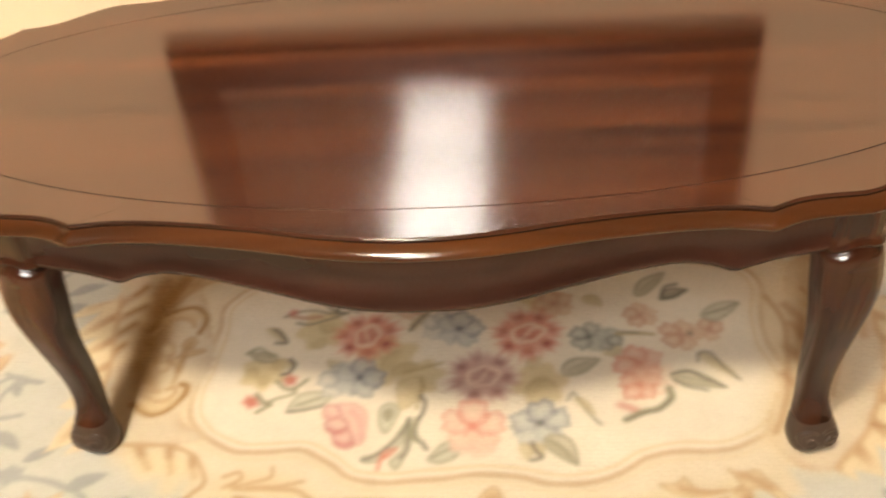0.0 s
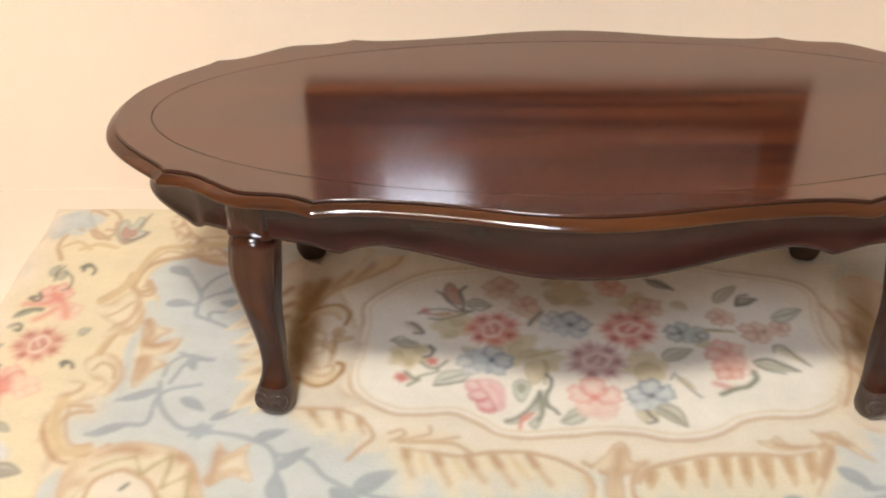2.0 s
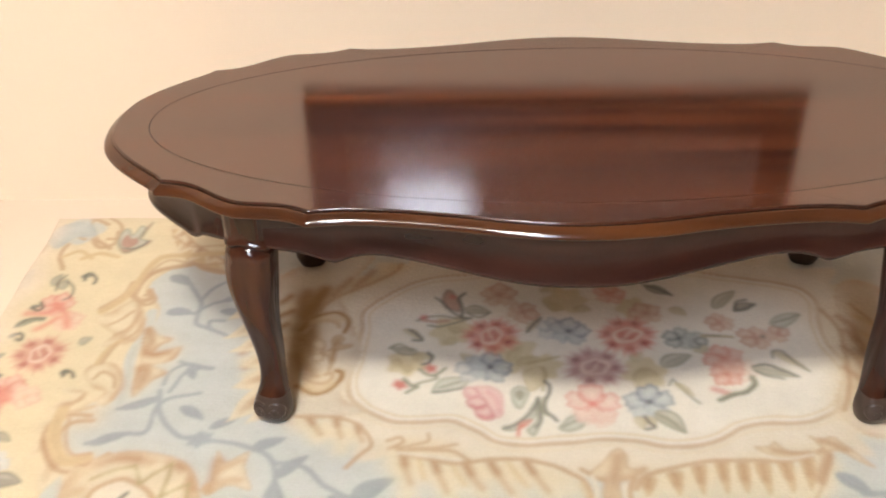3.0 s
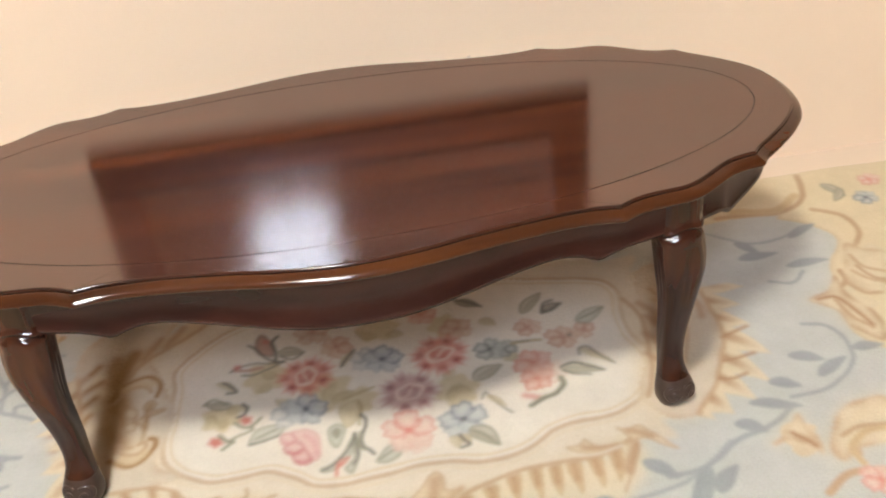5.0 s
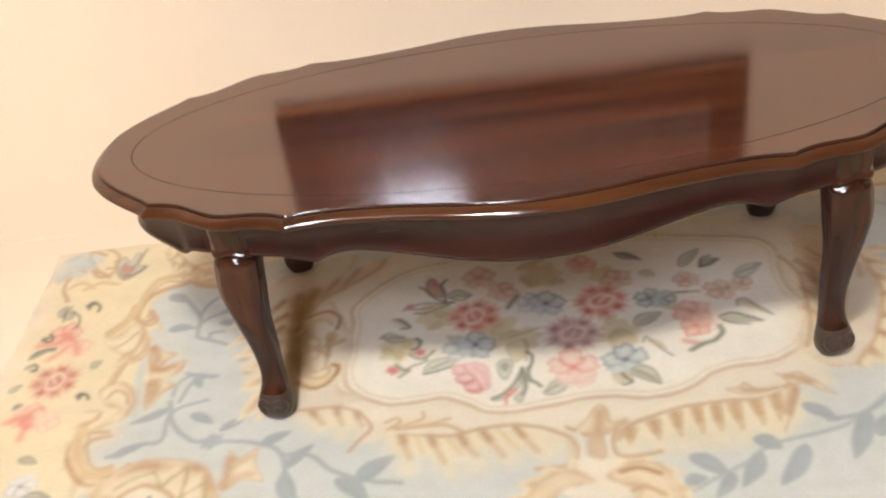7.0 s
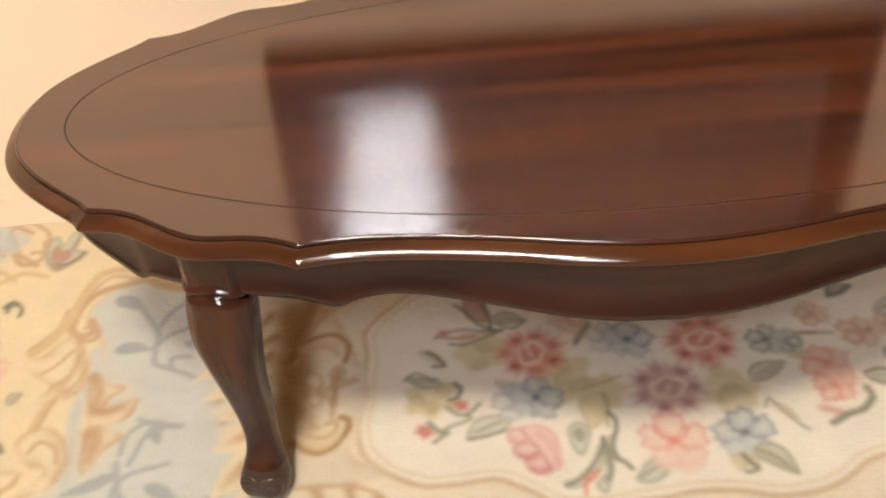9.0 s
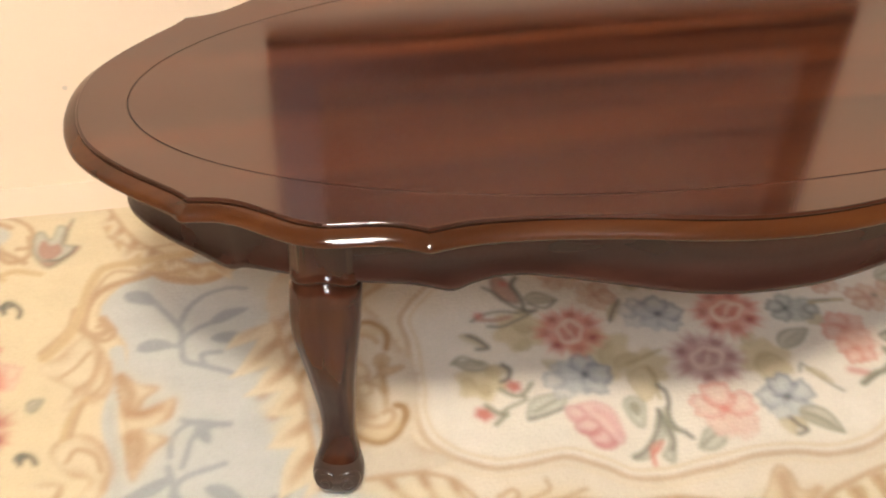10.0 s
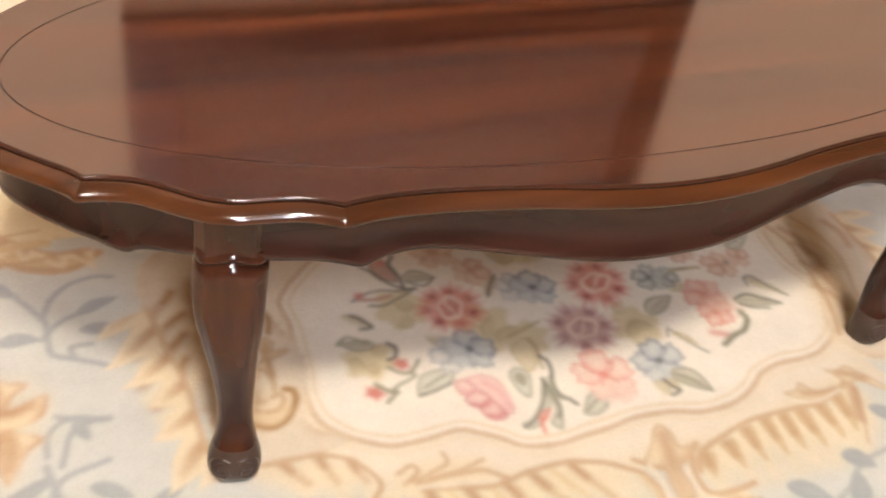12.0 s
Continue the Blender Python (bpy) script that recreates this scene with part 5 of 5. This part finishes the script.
# medallion bouquet: pale olive foliage behind
blob(OLIVEP, 0.0483, -0.087, -0.061, 6)
blob(OLIVEP, 0.0414, -0.190, -0.004, 6)
blob(OLIVEP, 0.0368, -0.261, -0.087, 6)
blob(OLIVEP, 0.0391, 0.130, -0.105, 6)
blob(OLIVEP, 0.0345, 0.128, 0.065, 6)
blob(OLIVEP, 0.0391, 0.009, 0.087, 6)
blob(OLIVEP, 0.0345, -0.035, -0.095, 6)
leaf(OLIVE, 0.022, -0.087, -0.083, -0.067, -0.039)
leaf(OLIVE, 0.022, -0.077, -0.089, -0.035, -0.070)
leaf(OLIVE, 0.022, 0.117, -0.099, 0.152, -0.116)
leaf(OLIVE, 0.022, 0.110, -0.122, 0.140, -0.098)
leaf(OLIVE, 0.022, 0.008, 0.062, -0.031, 0.086)
leaf(OLIVE, 0.022, 0.023, 0.063, 0.053, 0.055)
leaf(OLIVE, 0.022, -0.179, -0.027, -0.203, -0.035)
leaf(OLIVE, 0.022, -0.170, -0.004, -0.200, 0.006)
leaf(OLIVE, 0.022, -0.246, -0.100, -0.268, -0.098)
leaf(OLIVE, 0.022, 0.115, -0.078, 0.135, -0.056)
leaf(OLIVE, 0.022, -0.290, -0.087, -0.265, -0.101)
leaf(OLIVE, 0.022, 0.242, -0.032, 0.216, -0.047)
leaf(OLIVE, 0.022, 0.187, 0.066, 0.219, 0.043)
leaf(OLIVE, 0.022, -0.138, -0.084, -0.172, -0.063)
# faded flowers at the far side
blossom(FADED, 0.0352, -0.108, 0.098, 5, 0.3, 1.2)
blossom(FADED, 0.0317, -0.067, 0.048, 5, 0.9, 0.2)
blossom(CORAL, 0.0317, 0.089, 0.105, 5, 0.2, 1)
blossom(FADED, 0.0317, 0.146, 0.052, 5, 0.7, 2)
leaf(OLIVE, 0.02, -0.036, 0.111, 0.022, 0.138)
leaf(DARKL, 0.022, 0.157, 0.131, 0.200, 0.102)
stroke(DARKL, 0.006, (0.157, 0.135), (0.179, 0.123), (0.200, 0.102))
leaf(GREYL, 0.028, 0.268, 0.067, 0.315, 0.122)
leaf(DARKL, 0.018, 0.306, 0.068, 0.346, 0.082)
stroke(DARKL, 0.005, (0.308, 0.067), (0.314, 0.088), (0.332, 0.093))
stroke(DARKL, 0.006, (0.307, 0.063), (0.325, 0.067), (0.345, 0.080))
# upper left buds
petal(RUST, DARKL, 0.7, (-0.211, 0.080), (-0.206, 0.105), (-0.198, 0.113), (-0.187, 0.100), (-0.178, 0.072), (-0.181, 0.049), (-0.192, 0.051), (-0.205, 0.058))
stroke(DARKL, 0.005, (-0.222, 0.086), (-0.208, 0.071), (-0.195, 0.047), (-0.177, 0.035), (-0.160, 0.032))
stroke(DARKL, 0.006, (-0.170, 0.105), (-0.180, 0.090), (-0.175, 0.059), (-0.177, 0.035))
blob(RED, 0.006, -0.191, 0.092, 5)
stroke(DARKL, 0.004, (-0.160, 0.032), (-0.186, 0.030), (-0.212, 0.034), (-0.235, 0.032), (-0.253, 0.024))
stroke(DARKL, 0.004, (-0.162, 0.031), (-0.188, 0.016), (-0.214, 0.006), (-0.233, 0.009))
stroke(RUST, 0.006, (-0.243, 0.024), (-0.221, 0.018), (-0.199, 0.022))
blob(RED, 0.006, -0.242, 0.032, 5)
leaf(GREYL, 0.026, -0.171, 0.059, -0.126, 0.049)
stroke(DARKL, 0.004, (-0.168, 0.048), (-0.147, 0.036), (-0.126, 0.049))
leaf(OLIVE, 0.016, -0.277, 0.002, -0.241, -0.029)
stroke(DARKL, 0.005, (-0.265, -0.001), (-0.251, -0.014), (-0.241, -0.028), (-0.257, -0.028))
leaf(GREYL, 0.022, -0.243, -0.060, -0.296, -0.051)
stroke(GREYL, 0.005, (-0.296, -0.054), (-0.280, -0.041), (-0.255, -0.055))
leaf(OLIVE, 0.024, -0.253, -0.076, -0.214, -0.071)
stroke(DARKL, 0.006, (-0.225, -0.060), (-0.217, -0.071), (-0.222, -0.086), (-0.233, -0.090))
blob(RED, 0.0105, -0.219, -0.100, 5)
stroke(GREYL, 0.006, (-0.237, -0.103), (-0.226, -0.114), (-0.214, -0.116), (-0.203, -0.108), (-0.196, -0.099))
stroke(GREYL, 0.005, (-0.214, -0.116), (-0.211, -0.124), (-0.234, -0.134), (-0.247, -0.143))
petal(LEAFG, GREYL, 0.8, (-0.215, -0.157), (-0.209, -0.132), (-0.193, -0.123), (-0.172, -0.123), (-0.158, -0.130), (-0.168, -0.150), (-0.187, -0.153))
stroke(GREYL, 0.004, (-0.205, -0.146), (-0.187, -0.139), (-0.169, -0.132))
stroke(DARKL, 0.0035, (-0.215, -0.157), (-0.191, -0.155), (-0.168, -0.150))
blob(RED, 0.0115, -0.267, -0.143, 5)
stroke(GREYL, 0.008, (-0.261, -0.130), (-0.250, -0.142), (-0.241, -0.145))
stroke(GREYL, 0.006, (-0.241, -0.145), (-0.252, -0.155), (-0.257, -0.160))
# blue flowers
blossom(BLUEP, 0.0334, -0.149, -0.105, 5, 0.4, 2.5)
blossom(BLUEF, 0.0387, -0.122, -0.097, 5, 0.1, 0.3)
blossom(BLUEP, 0.0334, -0.015, 0.004, 5, 0.2, 2)
blossom(BLUEF, 0.0387, 0.013, 0.000, 5, 0.2, 0.9)
leaf(OLIVE, 0.016, -0.062, -0.006, -0.035, 0.033)
stroke(DARKL, 0.005, (-0.062, -0.006), (-0.054, 0.008), (-0.035, 0.035))
blossom(BLUEG, 0.0229, 0.225, -0.018, 5, 0.9, 5.5)
blossom(BLUEG, 0.0299, 0.200, -0.014, 5, 0.2, 3)
stroke(OLIVE, 0.006, (0.240, -0.009), (0.264, -0.011), (0.287, -0.012))
stroke(DARKL, 0.003, (0.246, -0.006), (0.269, -0.010))
leaf(GREYL, 0.03, 0.160, -0.090, 0.214, -0.056)
# full red flowers
flower(REDF, 0.05, -0.121, -0.015)
flower(REDF, 0.052, 0.113, -0.011)
flower(DUSTY, 0.052, 0.050, -0.091)
# coral flowers at the right
blossom(FADED, 0.0264, 0.275, 0.027, 5, 0.5, 3.5)
blossom(FADED, 0.0317, 0.325, -0.011, 5, 0.1, 3.3)
blossom(FADED, 0.0229, 0.365, -0.000, 4, 0.4, 1)
blob(DARKL, 0.004, 0.338, -0.007, 5)
blossom(PINKP, 0.0299, 0.291, -0.095, 5, 0.9, 3.5)
blossom(CORAL, 0.037, 0.264, -0.069, 5, 0.6, 2.6)
blossom(CORAL, 0.0317, 0.265, -0.102, 5, 0.3, 4.2)
petal(LEAFG, GREYL, 0.8, (0.356, 0.027), (0.372, 0.046), (0.393, 0.054), (0.414, 0.051), (0.394, 0.026), (0.375, 0.015))
stroke(GREYL, 0.004, (0.364, 0.029), (0.387, 0.037), (0.411, 0.050))
leaf(OLIVE, 0.018, 0.348, -0.044, 0.398, -0.092)
stroke(DARKL, 0.003, (0.348, -0.062), (0.350, -0.044), (0.365, -0.043), (0.375, -0.058), (0.383, -0.073), (0.398, -0.092))
leaf(GREYL, 0.028, 0.308, -0.090, 0.378, -0.106)
stroke(DARKL, 0.004, (0.311, -0.087), (0.335, -0.081), (0.355, -0.093), (0.378, -0.105))
stroke(DARKL, 0.0035, (0.313, -0.098), (0.331, -0.109), (0.353, -0.114))
wash(RED, 0.013, (0.238, -0.138), (0.250, -0.143), (0.261, -0.149))
stroke(GREYL, 0.010, (0.245, -0.163), (0.268, -0.151), (0.290, -0.145), (0.306, -0.129), (0.305, -0.112))
stroke(DARKL, 0.002, (0.245, -0.163), (0.269, -0.154), (0.291, -0.148), (0.306, -0.131))
# lower flowers and sprays
petal(ROSEP, ROSED, 0.45, (-0.148, -0.148), (-0.135, -0.144), (-0.120, -0.144), (-0.105, -0.157), (-0.098, -0.180), (-0.098, -0.204), (-0.106, -0.213), (-0.119, -0.198), (-0.128, -0.178), (-0.140, -0.163))
wash(ROSEM, 0.012, (-0.125, -0.157), (-0.111, -0.172), (-0.103, -0.198))
petal(ROSEP, ROSED, 0.7, (-0.165, -0.158), (-0.160, -0.147), (-0.147, -0.150), (-0.138, -0.163), (-0.145, -0.173), (-0.158, -0.172))
petal(ROSEP, ROSED, 0.9, (-0.157, -0.179), (-0.143, -0.168), (-0.129, -0.175), (-0.124, -0.188), (-0.133, -0.199), (-0.150, -0.193))
petal(ROSEP, ROSED, 0.9, (-0.142, -0.199), (-0.128, -0.186), (-0.117, -0.194), (-0.111, -0.214), (-0.124, -0.218), (-0.137, -0.211))
wash(ROSEM, 0.009, (-0.158, -0.168), (-0.150, -0.171), (-0.143, -0.169))
wash(ROSED, 0.009, (-0.148, -0.190), (-0.139, -0.194), (-0.131, -0.193))
wash(ROSED, 0.010, (-0.133, -0.210), (-0.124, -0.212), (-0.115, -0.209))
petal(LEAFG, GREYL, 0.9, (-0.089, -0.154), (-0.078, -0.140), (-0.064, -0.144), (-0.061, -0.162), (-0.072, -0.192), (-0.084, -0.179))
petal(GREYL, GREYL, 0.6, (-0.082, -0.157), (-0.074, -0.148), (-0.068, -0.157), (-0.074, -0.171))
petal(LEAFG, GREYL, 0.9, (-0.046, -0.166), (-0.052, -0.179), (-0.064, -0.205), (-0.080, -0.224), (-0.097, -0.230), (-0.094, -0.239), (-0.078, -0.240), (-0.064, -0.229), (-0.052, -0.214), (-0.044, -0.191))
petal(LEAFG, GREYL, 0.9, (-0.046, -0.166), (-0.049, -0.191), (-0.047, -0.220), (-0.059, -0.241), (-0.049, -0.253), (-0.042, -0.236), (-0.038, -0.207))
stroke(DARKL, 0.0035, (-0.047, -0.167), (-0.051, -0.189), (-0.064, -0.212), (-0.080, -0.229), (-0.096, -0.235))
stroke(DARKL, 0.0035, (-0.046, -0.167), (-0.043, -0.195), (-0.040, -0.220), (-0.047, -0.235))
leaf(CORALC, 0.014, -0.072, -0.235, -0.052, -0.216)
stroke(CORALC, 0.006, (-0.074, -0.252), (-0.071, -0.235), (-0.064, -0.229))
petal(OLIVEP, OLIVE, 0.5, (-0.068, -0.113), (-0.049, -0.093), (-0.031, -0.095), (-0.026, -0.115), (-0.039, -0.139), (-0.059, -0.150))
stroke(OLIVE, 0.005, (-0.056, -0.083), (-0.033, -0.077), (-0.009, -0.070))
stroke(OLIVE, 0.005, (-0.033, -0.095), (-0.030, -0.116), (-0.036, -0.150))
stroke(DARKL, 0.006, (-0.031, -0.127), (-0.024, -0.140), (-0.026, -0.157), (-0.032, -0.168))
stroke(DARKL, 0.005, (-0.032, -0.168), (-0.036, -0.186), (-0.032, -0.202), (-0.024, -0.211), (-0.017, -0.220))
stroke(GREYL, 0.006, (-0.037, -0.169), (-0.040, -0.195), (-0.031, -0.207))
petal(LEAFG, GREYL, 0.9, (-0.013, -0.236), (-0.003, -0.215), (0.015, -0.203), (0.031, -0.208), (0.023, -0.228), (0.003, -0.240))
stroke(GREYL, 0.004, (-0.008, -0.232), (0.008, -0.220), (0.025, -0.212))
blossom(PINKP, 0.0352, 0.047, -0.196, 5, 0.1, 0.6)
blossom(PINKF, 0.0466, 0.044, -0.179, 5, 0.33, 1.57)
blossom(BLUEF, 0.0414, 0.132, -0.174, 5, 0.33, 1.57)
leaf(GREYL, 0.034, 0.140, -0.196, 0.182, -0.237)
stroke(GREYL, 0.004, (0.142, -0.200), (0.162, -0.214), (0.180, -0.236))
leaf(OLIVE, 0.02, 0.110, -0.206, 0.118, -0.236)
leaf(OLIVE, 0.018, 0.124, -0.207, 0.136, -0.230)
stroke(DARKL, 0.005, (0.123, -0.207), (0.130, -0.221), (0.136, -0.230), (0.122, -0.235))
stroke(DARKL, 0.003, (0.165, -0.135), (0.173, -0.121), (0.184, -0.140), (0.194, -0.149))
stroke(DARKL, 0.0035, (0.178, -0.131), (0.193, -0.152), (0.212, -0.172))
leaf(OLIVE, 0.014, 0.173, -0.129, 0.206, -0.159)
# veins right of the far leg
stroke(BROWN, 0.006, (0.588, -0.073), (0.615, -0.064), (0.641, -0.053))
stroke(BROWN, 0.006, (0.574, -0.128), (0.599, -0.128), (0.628, -0.122))
stroke(BROWN, 0.006, (0.550, -0.166), (0.575, -0.171), (0.602, -0.166))
stroke(TAN, 0.008, (0.852, 0.023), (0.867, -0.013), (0.894, -0.019))
stroke(BROWN, 0.006, (0.891, 0.065), (0.901, 0.028), (0.919, 0.016))
stroke(TAN, 0.008, (0.814, -0.017), (0.818, -0.065), (0.841, -0.099))
stroke(GOLD, 0.012, (0.759, -0.318), (0.724, -0.322), (0.694, -0.350), (0.696, -0.383))
# hooked leaves of the left border
stroke(DARKL, 0.006, (-0.893, 0.130), (-0.896, 0.148), (-0.888, 0.153), (-0.874, 0.134), (-0.874, 0.119))
stroke(DARKL, 0.006, (-0.966, 0.046), (-0.952, 0.038), (-0.945, 0.047), (-0.955, 0.063))
stroke(DARKL, 0.006, (-0.954, -0.043), (-0.945, -0.046), (-0.946, -0.034), (-0.955, -0.026))
stroke(DARKL, 0.006, (-0.835, -0.133), (-0.835, -0.119), (-0.823, -0.123), (-0.817, -0.136))
stroke(DARKL, 0.004, (-0.938, 0.100), (-0.940, 0.124), (-0.932, 0.147))
stroke(DARKL, 0.004, (-0.915, 0.073), (-0.905, 0.081), (-0.908, 0.107), (-0.923, 0.129))
stroke(GREYL, 0.012, (-0.969, -0.003), (-0.948, 0.010), (-0.929, 0.014))
stroke(DARKL, 0.004, (-0.972, -0.010), (-0.955, 0.013), (-0.925, 0.018))
# pale peach margin along the outer edges
margin = np.minimum(GX - RX0 - 0.030, RY1 + 0.0243 * GX - GY - 0.004) + 0.012 * np.sin(19 * GY + 3 * np.sin(7 * GY)) + 0.006 * np.sin(47 * GX)
lay(every, 0.88 * cover(margin, 0.028), dye(248, 228, 204))
# the pile softens every edge a little
for _ in range(2):
    WOOL[1:-1] = 0.25 * WOOL[:-2] + 0.5 * WOOL[1:-1] + 0.25 * WOOL[2:]
    WOOL[:, 1:-1] = 0.25 * WOOL[:, :-2] + 0.5 * WOOL[:, 1:-1] + 0.25 * WOOL[:, 2:]
# uneven dye lots and tufts
tuft = np.random.default_rng(4).random((RNY, RNX))
WOOL *= (0.965 + 0.05 * tuft + 0.018 * np.sin(61 * GY + 2 * np.sin(5 * GX)) + 0.015 * np.sin(23 * GX + 17 * GY))[..., None]


def rug_material():
    mat, nodes, links, bsdf = material("hooked_wool", 0.95)
    bsdf.inputs["Specular IOR Level"].default_value = 0.1
    bsdf.inputs["Sheen Weight"].default_value = 0.08
    at = nodes.new("ShaderNodeAttribute")
    at.attribute_name = "dye"
    v = mapped(nodes, links, (1, 1, 1))
    n1 = noise_node(nodes, links, v, 30.0, 4.0)
    tone = ramp_node(nodes, links, n1.outputs["Fac"], ((0.3, (0.93, 0.93, 0.92)), (0.7, (1.0, 1.0, 1.0))))
    links.new(multiply(nodes, links, at.outputs["Color"], tone.outputs["Color"]), bsdf.inputs["Base Color"])
    rows = nodes.new("ShaderNodeTexWave")
    rows.bands_direction = "Y"
    rows.inputs["Scale"].default_value = 50.0
    rows.inputs["Distortion"].default_value = 2.5
    rows.inputs["Detail"].default_value = 2.0
    links.new(v, rows.inputs["Vector"])
    n2 = noise_node(nodes, links, v, 420.0, 3.0)
    add = nodes.new("ShaderNodeMath")
    add.operation = "MULTIPLY_ADD"
    links.new(rows.outputs["Fac"], add.inputs[0])
    add.inputs[1].default_value = 0.22
    links.new(n2.outputs["Fac"], add.inputs[2])
    bump_node(nodes, links, bsdf, add.outputs[0], 0.20, 0.0022)
    return mat


def build_rug():
    me = bpy.data.meshes.new("rug")
    pile = -0.0006 - 0.0010 * np.random.default_rng(9).random((RNY, RNX))
    lie = GY - math.tan(radians(WALL_TURN)) * GX
    edge = np.minimum(np.minimum(GX - RX0, RX1 - GX), np.minimum(lie - RY0, RY1 - lie))
    pile = np.where(edge < 0.5 * STEP, FLOOR_Z, pile - 0.004 * np.exp(-edge / 0.004))
    sway = np.exp(-np.clip(edge, 0, 1) / 0.06)
    co = np.stack([GX + sway * (0.004 * np.sin(8 * GY + 1) + 0.002 * np.sin(31 * GY)), GY + sway * (0.003 * np.sin(9 * GX) + 0.0015 * np.sin(27 * GX)), pile], 2).reshape(-1, 3)
    k = np.arange(RNX * RNY).reshape(RNY, RNX)
    quads = np.stack([k[:-1, :-1], k[:-1, 1:], k[1:, 1:], k[1:, :-1]], 2).reshape(-1, 4)
    me.vertices.add(len(co))
    me.vertices.foreach_set("co", co.ravel())
    me.loops.add(quads.size)
    me.loops.foreach_set("vertex_index", quads.ravel())
    me.polygons.add(len(quads))
    me.polygons.foreach_set("loop_start", np.arange(len(quads)) * 4)
    me.update(calc_edges=True)
    layer = me.attributes.new("dye", "FLOAT_COLOR", "POINT")
    layer.data.foreach_set("color", np.concatenate([WOOL, np.ones((RNY, RNX, 1))], 2).astype(np.float32).ravel())
    me.materials.append(rug_material())
    me.polygons.foreach_set("use_smooth", np.ones(len(quads), bool))
    ob = new("rug", me)
    return tagged(ob, "pale wool rug with flower bouquet medallion, scrolls and blue vines", "rug")


build_rug()
